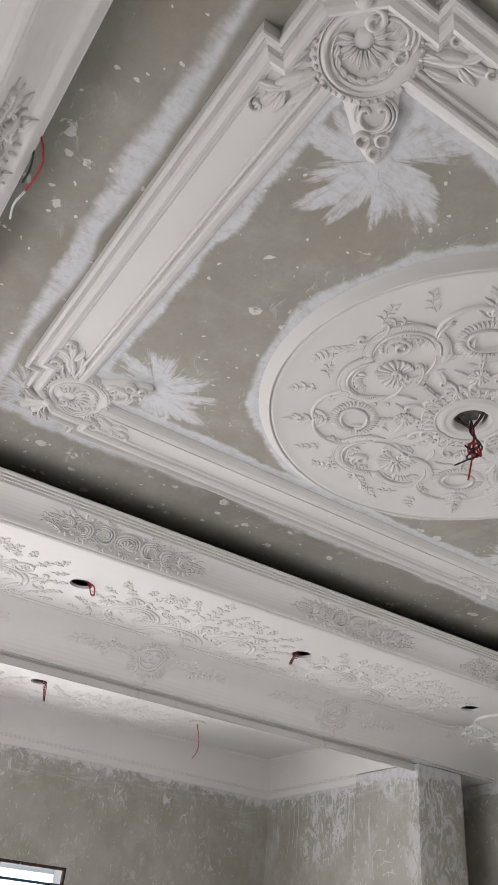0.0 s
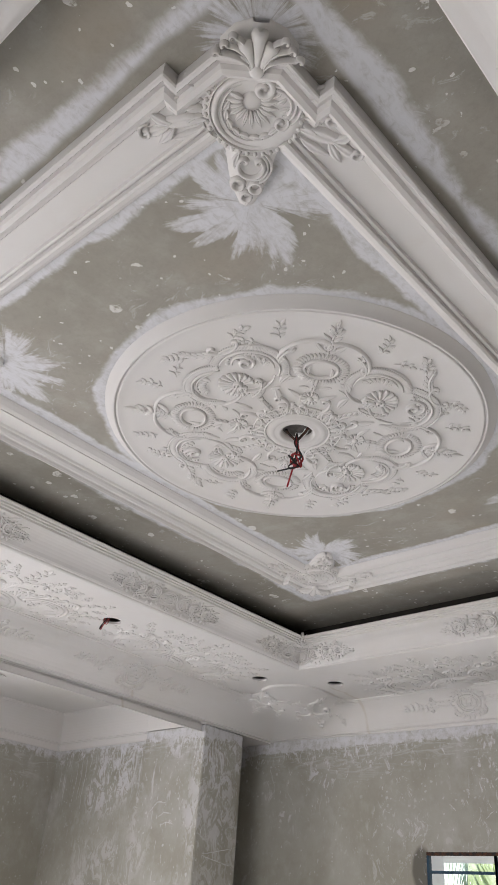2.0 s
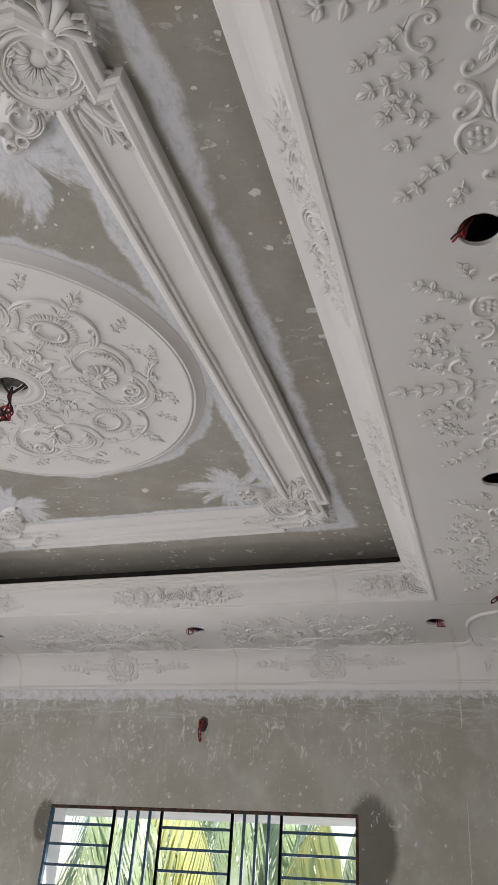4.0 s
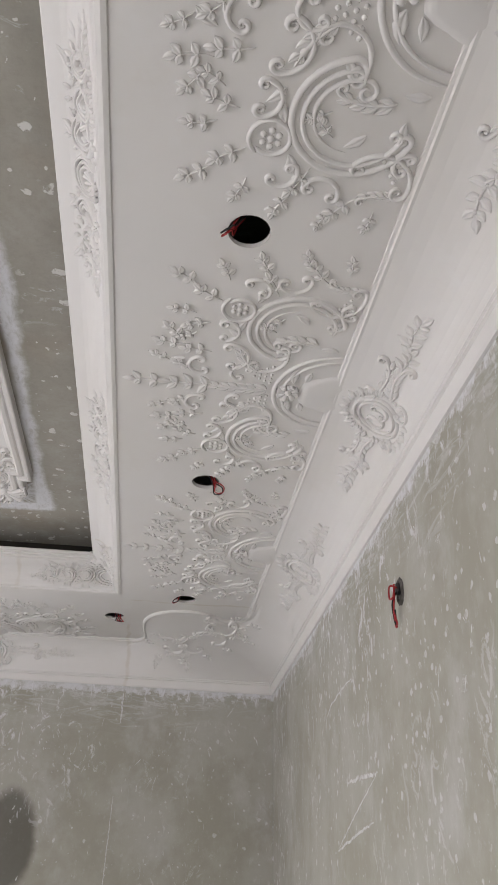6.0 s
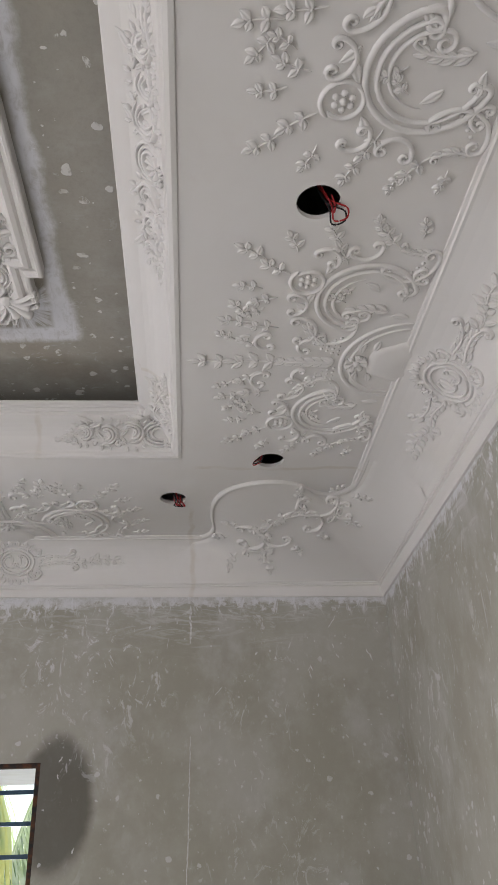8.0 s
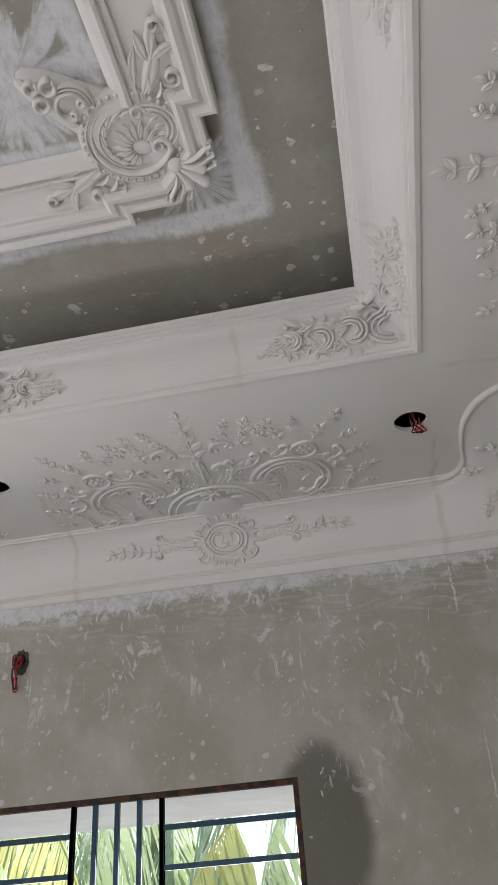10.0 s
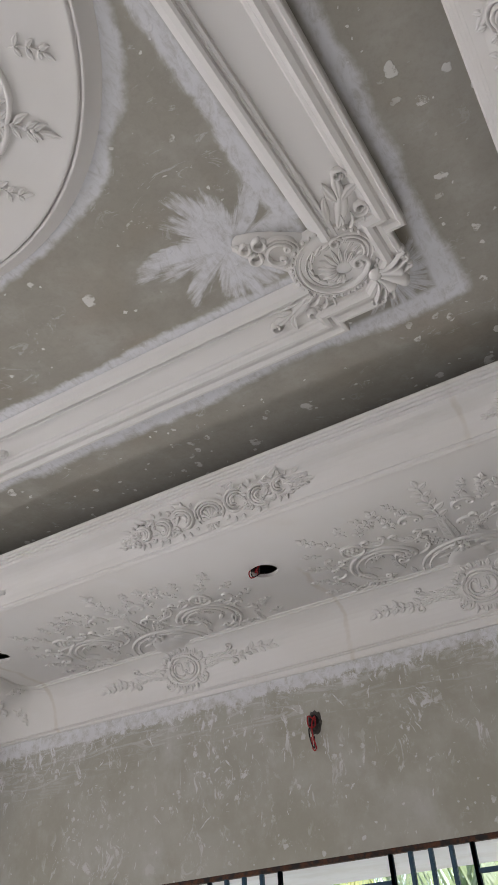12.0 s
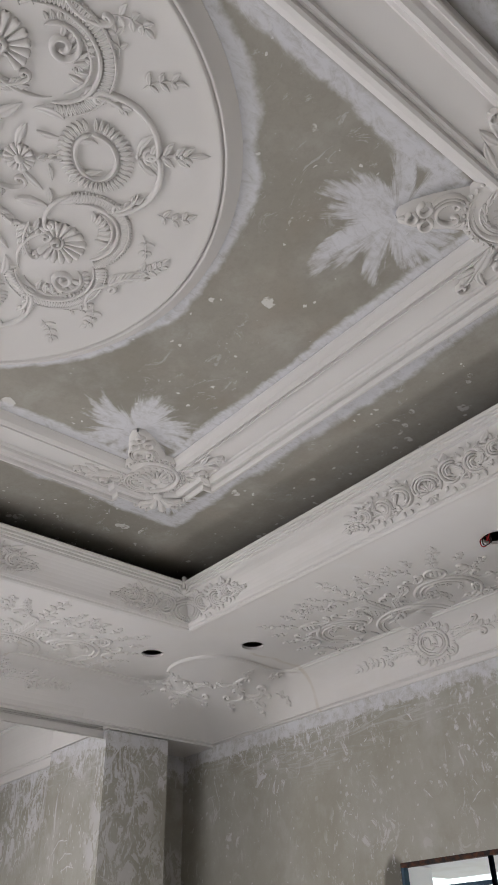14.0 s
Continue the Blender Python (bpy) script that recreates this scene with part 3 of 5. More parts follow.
def corner_cornice(sx, sy):
    n, m = 78, 10
    grid = [[corner_surface(i / n, j / m) for j in range(m + 1)] for i in range(n + 1)]
    verts, faces = [], []
    for i, row in enumerate(grid):
        a, b = Vector(row[0][:2]), Vector(row[1][:2])
        d = (b - a).normalized()
        rim = [(a - d * 0.012, SOFFIT + 0.001), (a - d * 0.012, SOFFIT - 0.008), (a - d * 0.004, SOFFIT - 0.014), (a + d * 0.004, SOFFIT - 0.016), (a + d * 0.008, SOFFIT - 0.011), (a + d * 0.014, SOFFIT - 0.011)]
        verts += [(p.x * sx, p.y * sy, z) for p, z in rim] + [(x * sx, y * sy, z) for x, y, z in row[1:]]
    k = m + 6
    for i in range(n):
        for j in range(k - 1):
            q = (i * k + j, (i + 1) * k + j, (i + 1) * k + j + 1, i * k + j + 1)
            faces.append(q if sx * sy > 0 else q[::-1])
    ob = solid("cornice_corner", verts, faces, M_GYPSUM, smooth=True)
    return tagged(ob, "white gypsum swelling corner piece with a curved raised edge", "cornice", kind="structure")


for sx in (1, -1):
    for sy in (1, -1):
        corner_cornice(sx, sy)


# ---- cast gypsum relief ----
class Relief:
    """Raised strokes, leaves and shells drawn in (u, v) on a surface: put(u, v, h) gives the place h metres proud of it."""

    def __init__(self, put, flip=False):
        self.put, self.v, self.f, self.flip = put, [], [], flip

    def grid(self, rows):
        k, base = len(rows[0]), len(self.v)
        for row in rows:
            self.v += [self.put(-u if self.flip else u, v, h) for u, v, h in row]
        for i in range(len(rows) - 1):
            for j in range(k - 1):
                q = (base + i * k + j, base + i * k + j + 1, base + (i + 1) * k + j + 1, base + (i + 1) * k + j)
                self.f.append(q[::-1] if self.flip else q)
        return self

    def stroke(self, pts, w, h, ends=(0.3, 0.3), seg=6):
        n = len(pts)
        rows = []
        for i, (x, y) in enumerate(pts):
            a, b = pts[max(i - 1, 0)], pts[min(i + 1, n - 1)]
            dx, dy = b[0] - a[0], b[1] - a[1]
            d = math.hypot(dx, dy) or 1.0
            nx, ny = -dy / d, dx / d
            t = i / (n - 1)
            k = min(1.0, ends[0] + (1 - ends[0]) * t * 4, ends[1] + (1 - ends[1]) * (1 - t) * 4)
            if i in (0, n - 1):
                k *= 0.3
            rows.append([(x + nx * w * k * math.cos(q), y + ny * w * k * math.cos(q), -0.003 + (h * k + 0.003) * math.sin(q)) for q in (math.pi * j / seg for j in range(seg + 1))])
        return self.grid(rows)

    def leaf(self, x, y, ang, length, wide, h, bend=0.0):
        rows = []
        for t, k in ((0, 0.12), (0.2, 0.65), (0.45, 1.0), (0.72, 0.72), (0.9, 0.32), (1.0, 0.04)):
            a = ang + bend * t
            px, py = x + math.cos(ang + bend * t / 2) * length * t, y + math.sin(ang + bend * t / 2) * length * t
            nx, ny = -math.sin(a), math.cos(a)
            w = wide * k / 2
            hh = h * (0.55 + 0.45 * math.sin(math.pi * min(1, t + 0.15)))
            rows.append([(px + nx * w * s, py + ny * w * s, z) for s, z in ((-1, -0.003), (-0.8, hh * 0.75), (-0.2, hh * 0.8), (0, hh * 0.55), (0.2, hh * 0.8), (0.8, hh * 0.75), (1, -0.003))])
        return self.grid(rows)

    def dome(self, x, y, r, h, n=8):
        rows = [[(x + r * k * math.cos(2 * math.pi * i / n), y + r * k * math.sin(2 * math.pi * i / n), z) for i in range(n + 1)] for k, z in ((1, -0.003), (0.85, h * 0.6), (0.45, h * 0.95), (0.02, h))]
        return self.grid(rows)

    def sprig(self, x, y, ang, length, h, bend=0.6, pairs=4, wide=0.4):
        pts, px, py = [], x, y
        n = 12
        for i in range(n + 1):
            pts.append((px, py))
            a = ang + bend * i / n
            px, py = px + math.cos(a) * length / n, py + math.sin(a) * length / n
        self.stroke(pts, length * 0.022, h * 0.6, (1.0, 0.4), 4)
        ll = length * 0.36
        for i in range(pairs):
            k = int((i + 0.9) / pairs * n * 0.9)
            a = ang + bend * k / n
            for s in (1, -1):
                self.leaf(*pts[min(k, n)], a + s * (1.15 - 0.12 * i), ll * (1.0 - 0.08 * i) * (0.8 if (s > 0) == (i % 2 == 0) else 1.0), ll * wide * 1.15, h, -s * 0.7)
            self.dome(*pts[min(k, n)], length * 0.035, h * 1.15, 6)
        return self.leaf(*pts[-2], ang + bend, ll * 0.95, ll * wide * 1.1, h)

    def acanthus(self, x, y, ang, length, h, bend, wide=0.5, lobes=6, curl=True):
        pts, px, py, n = [], x, y, 16
        for i in range(n + 1):
            pts.append((px, py))
            a = ang + bend * (i / n) ** 1.3
            px, py = px + math.cos(a) * length / n, py + math.sin(a) * length / n
        self.stroke(pts, length * 0.05, h, (1.0, 0.4))
        for i in range(lobes):
            k = int((i + 0.4) / lobes * n * 0.92)
            a = ang + bend * (k / n) ** 1.3
            for s in (1, -1):
                m = length * (0.34 - 0.025 * i) * (1.0 if s * bend < 0 else 0.75)
                self.leaf(*pts[k], a + s * 0.75, m, m * wide, h * 0.9, -s * 0.7)
        if curl:
            a = ang + bend
            s = 1 if bend > 0 else -1
            r = length * 0.11
            self.stroke(spiral(pts[-1][0] - math.sin(a) * s * r, pts[-1][1] + math.cos(a) * s * r, r, r * 0.25, a - s * math.pi / 2, s * 7.5, 18), length * 0.035, h, (1, 0.5))
        return self

    def acanthus_parts(self, parent, x, y, ang, length, h, bend, wide=0.5, lobes=6, curl=True):
        """An acanthus stem with its leaves as pieces under it."""
        if self.v:
            self.cut("scroll", parent)
        pts, px, py, n = [], x, y, 16
        for i in range(n + 1):
            pts.append((px, py))
            a = ang + bend * (i / n) ** 1.3
            px, py = px + math.cos(a) * length / n, py + math.sin(a) * length / n
        s = 1 if bend > 0 else -1
        if curl:
            a, r = ang + bend, length * 0.11
            pts2 = spiral(pts[-1][0] - math.sin(a) * s * r, pts[-1][1] + math.cos(a) * s * r, r, r * 0.25, a - s * math.pi / 2, s * 7.5, 18)
            self.stroke(pts + pts2[1:], length * 0.042, h, (1.0, 0.4))
        else:
            self.stroke(pts, length * 0.05, h, (1.0, 0.4))
        stem = self.made("acanthus", parent)
        self.v, self.f = [], []
        for i in range(lobes):
            k = int((i + 0.4) / lobes * n * 0.92)
            a = ang + bend * (k / n) ** 1.3
            for side in (1, -1):
                m = length * (0.34 - 0.025 * i) * (1.0 if side * bend < 0 else 0.75)
                self.leaf(*pts[k], a + side * 0.75, m, m * wide, h * 0.9, -side * 0.7).cut("leaf", stem)
        return self

    def fan(self, x, y, ang, r0, r1, spread, n, h, wide=0.9):
        for i in range(n):
            a = ang + spread * (i / (n - 1) - 0.5)
            k = 1 - 0.22 * abs(2 * i / (n - 1) - 1)
            w = r1 * spread / (n - 1) * wide / 2
            rows = []
            for t in (0, 0.3, 0.6, 0.85, 0.97, 1.0):
                r = r0 + (r1 * k - r0) * t
                ww = w * (0.25 + 0.75 * t) * (1.0, 1, 1, 1, 0.75, 0.3)[(0, 0.3, 0.6, 0.85, 0.97, 1.0).index(t)]
                hh = h * (0.5 + 0.6 * t - (0.5 if t == 1.0 else 0.0))
                rows.append([(x + math.cos(a) * r - math.sin(a) * ww * s, y + math.sin(a) * r + math.cos(a) * ww * s, z) for s, z in ((-1, -0.003), (-0.65, hh * 0.8), (0, hh), (0.65, hh * 0.8), (1, -0.003))])
            self.grid(rows)
        return self

    def frill(self, pts, w, h, every=2, side=1, length=0.03):
        """Short ribs standing off a curve, as on a rocaille rim."""
        for i in range(1, len(pts) - 1, every):
            dx, dy = pts[i + 1][0] - pts[i - 1][0], pts[i + 1][1] - pts[i - 1][1]
            a = math.atan2(dy, dx) + side * 1.35
            self.leaf(*pts[i], a, length, w, h, side * 0.4)
        return self

    def cut(self, name, parent, label=""):
        """What is drawn so far becomes a part; start afresh."""
        self.made(name, parent, label)
        self.v, self.f = [], []
        return self

    def fan_parts(self, base, x, y, ang, r0, r1, spread, n, h, wide=0.9, name="flute"):
        """A fan whose ribs are pieces under the part base."""
        for i in range(n):
            a = ang + spread * (i / (n - 1) - 0.5)
            k = 1 - 0.22 * abs(2 * i / (n - 1) - 1)
            w = r1 * spread / (n - 1) * wide / 2
            rows = []
            for t, q, lift in ((0, 1, 0.5), (0.3, 1, 0.68), (0.6, 1, 0.86), (0.85, 1, 1.0), (0.97, 0.75, 1.05), (1.0, 0.3, 0.6)):
                r = r0 + (r1 * k - r0) * t
                ww = w * (0.25 + 0.75 * t) * q
                rows.append([(x + math.cos(a) * r - math.sin(a) * ww * s, y + math.sin(a) * r + math.cos(a) * ww * s, z) for s, z in ((-1, -0.003), (-0.65, h * lift * 0.8), (0, h * lift), (0.65, h * lift * 0.8), (1, -0.003))])
            self.grid(rows).cut(name, base)
        return self

    def sprig_parts(self, parent, x, y, ang, length, h, bend=0.6, pairs=2, wide=0.5):
        """A sprig as a stem with its leaves as pieces under it."""
        pts, px, py, n = [], x, y, 10
        for i in range(n + 1):
            pts.append((px, py))
            a = ang + bend * i / n
            px, py = px + math.cos(a) * length / n, py + math.sin(a) * length / n
        self.stroke(pts, length * 0.028, h * 0.6, (1.0, 0.5), 4)
        for i in range(pairs):
            self.dome(*pts[min(int((i + 0.9) / pairs * n * 0.9), n)], length * 0.05, h * 1.15, 6)
        stem = self.made("sprig", parent)
        self.v, self.f = [], []
        ll = length * 0.37
        for i in range(pairs):
            k = int((i + 0.9) / pairs * n * 0.9)
            a = ang + bend * k / n
            for s in (1, -1):
                self.leaf(*pts[min(k, n)], a + s * (1.38 - 0.12 * i), ll * (1.0 - 0.08 * i) * (0.8 if (s > 0) == (i % 2 == 0) else 1.0), ll * wide * 1.35, h, -s * 0.5).cut("leaf", stem)
        self.leaf(*pts[-2], ang + bend, ll * 0.95, ll * wide * 1.3, h).cut("leaf", stem)
        return self

    def made(self, name, parent, label=""):
        if not self.v:
            return None
        return solid(name, self.v, self.f, M_GYPSUM, parent, label, True)


def spiral(x, y, r0, r1, a0, turn, n=20):
    return [(x + r0 * (r1 / r0) ** (i / n) * math.cos(a0 + turn * i / n), y + r0 * (r1 / r0) ** (i / n) * math.sin(a0 + turn * i / n)) for i in range(n + 1)]


def c_scroll(x, y, r, a0, a1, curl=0.3, curl2=None, squash=1.0, n=22):
    """An arc from a0 to a1 that curls in at both ends."""
    s = 1 if a1 > a0 else -1
    main = [(r * math.cos(a0 + (a1 - a0) * i / n), r * math.sin(a0 + (a1 - a0) * i / n)) for i in range(n + 1)]
    out = []
    for a, k, d in ((a0, curl, -s), (a1, curl if curl2 is None else curl2, s)):
        if k <= 0:
            out.append([])
            continue
        rc = r * k
        out.append(spiral((r - rc) * math.cos(a), (r - rc) * math.sin(a), rc, rc * 0.22, a, d * 8.0, 20)[1:])
    pts = out[0][::-1] + main + out[1]
    return [(x + px, y + py * squash) for px, py in pts]


def on_plane(z, ox=0.0, oy=0.0, turn=0.0):
    c, s = math.cos(turn), math.sin(turn)
    return lambda u, v, h: (ox + u * c - v * s, oy + u * s + v * c, z - h)


def on_profile(points, z0):
    """Along u, with v as a share of the moulding's curve; points are (inward, z)."""
    lens = [0.0]
    for a, b in zip(points, points[1:]):
        lens.append(lens[-1] + math.hypot(b[0] - a[0], b[1] - a[1]))

    def put(u, v, h):
        t = min(max(v, 0.0), 1.0) * lens[-1]
        i = max(k for k in range(len(points) - 1) if lens[k] <= t + 1e-9)
        a, b = points[i], points[i + 1]
        k = (t - lens[i]) / (lens[i + 1] - lens[i])
        d = math.hypot(b[0] - a[0], b[1] - a[1])
        nx, nz = (b[1] - a[1]) / d, -(b[0] - a[0]) / d
        if nz > 0:
            nx, nz = -nx, -nz
        return (u, a[0] + (b[0] - a[0]) * k + nx * h, a[1] + (b[1] - a[1]) * k + nz * h - z0)
    put.length = lens[-1]
    return put


# ---- moulded frame on the slab ----
def frame_path(wx, wy, nx, ny, cut):
    """Outline with a small step before each corner; anticlockwise."""
    q = [(wx, ny), (wx - cut, ny), (wx - cut, wy - cut - 0.12), (wx - cut - 0.12, wy - cut), (nx, wy - cut), (nx, wy)]
    return q + [(-x, y) for x, y in q[::-1]] + [(-x, -y) for x, y in q] + [(x, -y) for x, y in q[::-1]]


def cropped(wx, wy, cut):
    q = [(wx, wy - cut), (wx - cut, wy)]
    return q + [(-x, y) for x, y in q[::-1]] + [(-x, -y) for x, y in q] + [(x, -y) for x, y in q[::-1]]


def moulded_frame():
    t = thing("moulded_frame", "white gypsum moulded frame fixed to the bare slab", "moulding", (0, 0, SLAB))
    outer = [(0.0, 0.001), (0.0, -0.040), (0.004, -0.044), (0.012, -0.045), (0.016, -0.038), (0.018, -0.029), (0.030, -0.025), (0.037, -0.036), (0.050, -0.040), (0.060, -0.032), (0.064, -0.022), (0.072, -0.020), (0.078, -0.012)]
    def skewed(vs):
        return [(x + max(0.0, min(1.0, (x + 1) / 2)) * (0.0035 + 0.0152 * y), y, z) for x, y, z in vs]
    v, f = ring_sweep(frame_path(1.022, 1.430, 0.735, 1.156, 0.042), outer)
    v = skewed(v)
    solid("outer_moulding", v, f, M_GYPSUM, t)
    v, f = ring_sweep(cropped(0.965, 1.381, 0.11), [(0.0, -0.002), (0.0, -0.0135), (0.16, -0.0135), (0.16, -0.002)])
    v = skewed(v)
    solid("panel", v, f, M_GYPSUM, t)
    inner = [(0.0, -0.012), (0.003, -0.025), (0.010, -0.027), (0.014, -0.017), (0.020, -0.016), (0.023, -0.029), (0.031, -0.032), (0.046, -0.026), (0.060, -0.012), (0.066, -0.003), (0.066, 0.001)]
    # the inner moulding stops at the corner ornaments
    for p, q in (((0.856, -1.10), (0.856, 1.10)), ((0.70, 1.266), (-0.70, 1.266)), ((-0.856, 1.10), (-0.856, -1.10)), ((-0.70, -1.266), (0.70, -1.266))):
        v, f = ring_sweep([p, q], inner, closed=False)
        solid("inner_moulding", skewed(v), f, M_GYPSUM, t)
    return t


moulded_frame()


def corner_cartouche(cx, cy):
    """Rocaille on a corner of the frame: beaded ring, shell, side leaves and a drop; v points out of the corner."""
    sx, sy = (1 if cx > 0 else -1), (1 if cy > 0 else -1)
    t = thing("corner_ornament", "white gypsum rocaille corner ornament with shell and scrolling leaves", "ornament", (cx, cy, SLAB), "corner ornaments of the frame")
    c = math.sqrt(0.5)

    def put(u, v, h):
        # u along the frame's diagonal cross direction, v outwards
        return (sx * c * (v + u), sy * c * (v - u), -0.016 - h)
    ring = Relief(put)
    for k in range(34):
        a = 1.25 + 5.6 * k / 33
        ring.dome(0.119 * math.cos(a), 0.119 * math.sin(a), 0.0068, 0.013, 6).cut("bead", t)
    band = Relief(put)
    band.stroke(c_scroll(0.0, 0.0, 0.097, 1.30, 5.35, 0.30, 0.0), 0.0095, 0.017, (0.6, 0.15))
    band.stroke([(0.079 * math.cos(q), 0.079 * math.sin(q)) for q in (1.9 + 3.3 * i / 30 for i in range(31))], 0.0035, 0.013)
    band.stroke([(0.109 * math.cos(q), 0.109 * math.sin(q)) for q in (1.5 + 3.9 * i / 30 for i in range(31))], 0.003, 0.013)
    band.made("scroll_band", t)
    ear = Relief(put)
    for rad, a0, a1 in ((0.064, 2.5, -1.5), (0.052, 2.3, -1.3), (0.040, 2.1, -1.1)):
        ear.stroke([(0.050 + rad * math.cos(q), 0.026 + rad * math.sin(q)) for q in (a0 + (a1 - a0) * i / 26 for i in range(27))], 0.0048, 0.014, (0.4, 0.3))
    ear.stroke(spiral(0.068, -0.022, 0.024, 0.006, 1.3, -8.0, 26), 0.006, 0.015, (0.6, 0.6))
    for i in range(4):
        ear.leaf(0.046 + 0.008 * i, 0.048 - 0.016 * i, 0.5 - 0.25 * i, 0.030, 0.013, 0.014, 0.8)
    ear.made("ear_scroll", t)
    heart = Relief(put)
    shell = heart.dome(-0.006, 0.030, 0.030, 0.008, 16).made("heart_shell", t)
    heart.v, heart.f = [], []
    for i in range(13):
        a = 2.75 + 3.9 * i / 12
        heart.leaf(-0.006 + 0.022 * math.cos(a), 0.030 + 0.022 * math.sin(a), a, 0.040 + 0.012 * math.sin(math.pi * i / 12), 0.014, 0.019, 0.25).cut("flute", shell)
    for i in range(8):
        a = 2.7 + 0.38 * i
        heart.leaf(0.068 * math.cos(a), 0.068 * math.sin(a), a + 1.9, 0.036, 0.017, 0.018, -0.7).cut("leaf", shell)
    palm = Relief(lambda u, v, h: put(u, v, h + 0.022))
    base = palm.dome(0.0, 0.120, 0.020, 0.012, 12).made("palmette", t, "fluted gypsum palmette")
    palm.v, palm.f = [], []
    palm.fan_parts(base, 0.0, 0.108, math.pi / 2, 0.02, 0.112, 0.80, 3, 0.016, 1.0)
    for s in (1, -1):
        for i in range(3):
            x1, y1 = s * (0.052 + 0.018 * i), 0.196 - 0.020 * i
            line = [(s * 0.014 + (x1 - s * 0.014) * q ** 1.8, 0.118 + (y1 - 0.118) * math.sin(q * 1.55)) for q in (j / 10 for j in range(11))]
            curl = spiral(x1 + s * 0.009, y1 - 0.002, 0.010, 0.003, math.pi / 2 + s * 1.2, -s * 5.0, 12)
            palm.stroke(line + curl, 0.0045, 0.015, (0.5, 0.5)).cut("rib", base)
    for s in (1, -1):
        r = Relief(lambda u, v, h, s=s: put(s * u, v, h))
        # leaves running back along one arm of the frame
        r.leaf(0.115, -0.032, -0.10, 0.135, 0.040, 0.015, -0.35).cut("leaf", t)
        r.leaf(0.200, -0.052, -0.10, 0.070, 0.026, 0.016, 1.1).cut("leaf", t)
        r.leaf(0.205, -0.060, -0.55, 0.090, 0.028, 0.015, 0.1).cut("leaf", t)
        r.leaf(0.195, -0.062, -1.15, 0.068, 0.026, 0.014, 0.4).cut("leaf", t)
        r.leaf(0.120, -0.055, -0.75, 0.095, 0.026, 0.013, 0.5).cut("leaf", t)
        r.leaf(0.150, 0.050, 0.35, 0.052, 0.022, 0.013, -0.9).cut("leaf", t)
        r.leaf(0.135, 0.065, 0.95, 0.040, 0.018, 0.012, -0.9).cut("leaf", t)
        w = Relief(lambda u, v, h, s=s: put(s * u, v, h))
        w.stroke(spiral(0.190, 0.002, 0.030, 0.007, 3.4, -8.5, 28), 0.0058, 0.016, (0.4, 0.8)).cut("scroll", t)
        w.stroke(spiral(0.268, -0.088, 0.024, 0.006, 2.0, -8.0, 24), 0.0058, 0.016, (0.4, 0.8)).cut("scroll", t)
        for i in range(4):
            y0 = 0.040 - 0.021 * i
            w.stroke([(0.122 + 0.048 * q, y0 + 0.010 * math.sin(3.0 * q) - 0.016 * q * (i - 1)) for q in (j / 8 for j in range(9))], 0.0048, 0.014, (0.6, 0.3)).cut("rib", t)
    drop = Relief(put)
    drop.stroke(c_scroll(0.004, -0.158, 0.034, 2.5, 6.9, 0.36, 0.3), 0.0065, 0.017).cut("scroll", t)
    for rad in (0.043, 0.052):
        drop.stroke([(0.006 + rad * math.cos(q), -0.158 + rad * math.sin(q)) for q in (-1.7 + 2.9 * i / 16 for i in range(17))], 0.004, 0.014, (0.4, 0.4)).cut("rib", t)
    for x, y, rad in ((-0.027, -0.216, 0.017), (0.021, -0.222, 0.017), (-0.002, -0.254, 0.014)):
        drop.stroke([(x + rad * math.cos(q), y + rad * math.sin(q)) for q in (2 * math.pi * i / 18 for i in range(19))], 0.0065, 0.017, (1, 1)).cut("pierced_ring", t)
    drop.leaf(-0.03, -0.12, -2.0, 0.05, 0.022, 0.013, 0.5).cut("leaf", t)
    drop.leaf(0.0, -0.265, -math.pi / 2, 0.024, 0.016, 0.012)
    drop.made("pendant_drop", t)
    body = Relief(put)
    rows = [[(r * math.cos(a), r * math.sin(a), z) for a in (2 * math.pi * i / 32 for i in range(33))] for r, z in ((0.132, -0.016), (0.127, 0.003), (0.10, 0.005), (0.05, 0.003), (0.001, 0.002))]
    body.grid(rows)
    rows = [[(w * s, -y, z) for s, z in ((-1, -0.016), (-0.85, 0.000), (0, 0.003), (0.85, 0.000), (1, -0.016))] for y, w in ((0.09, 0.072), (0.15, 0.062), (0.2, 0.054), (0.25, 0.040), (0.285, 0.022), (0.292, 0.004))]
    body.grid(rows)
    rows = [[(w * s, y, z) for s, z in ((-1, -0.016), (-0.85, 0.000), (0, 0.003), (0.85, 0.000), (1, -0.016))] for y, w in ((0.07, 0.10), (0.12, 0.095), (0.17, 0.09), (0.205, 0.06), (0.222, 0.02))]
    body.grid(rows)
    body.made("ground_plate", t)
    return t


for cx, cy in ((0.822, 1.187), (0.806, -1.210), (-0.800, 1.194), (-0.800, -1.204)):
    corner_cartouche(cx, cy)


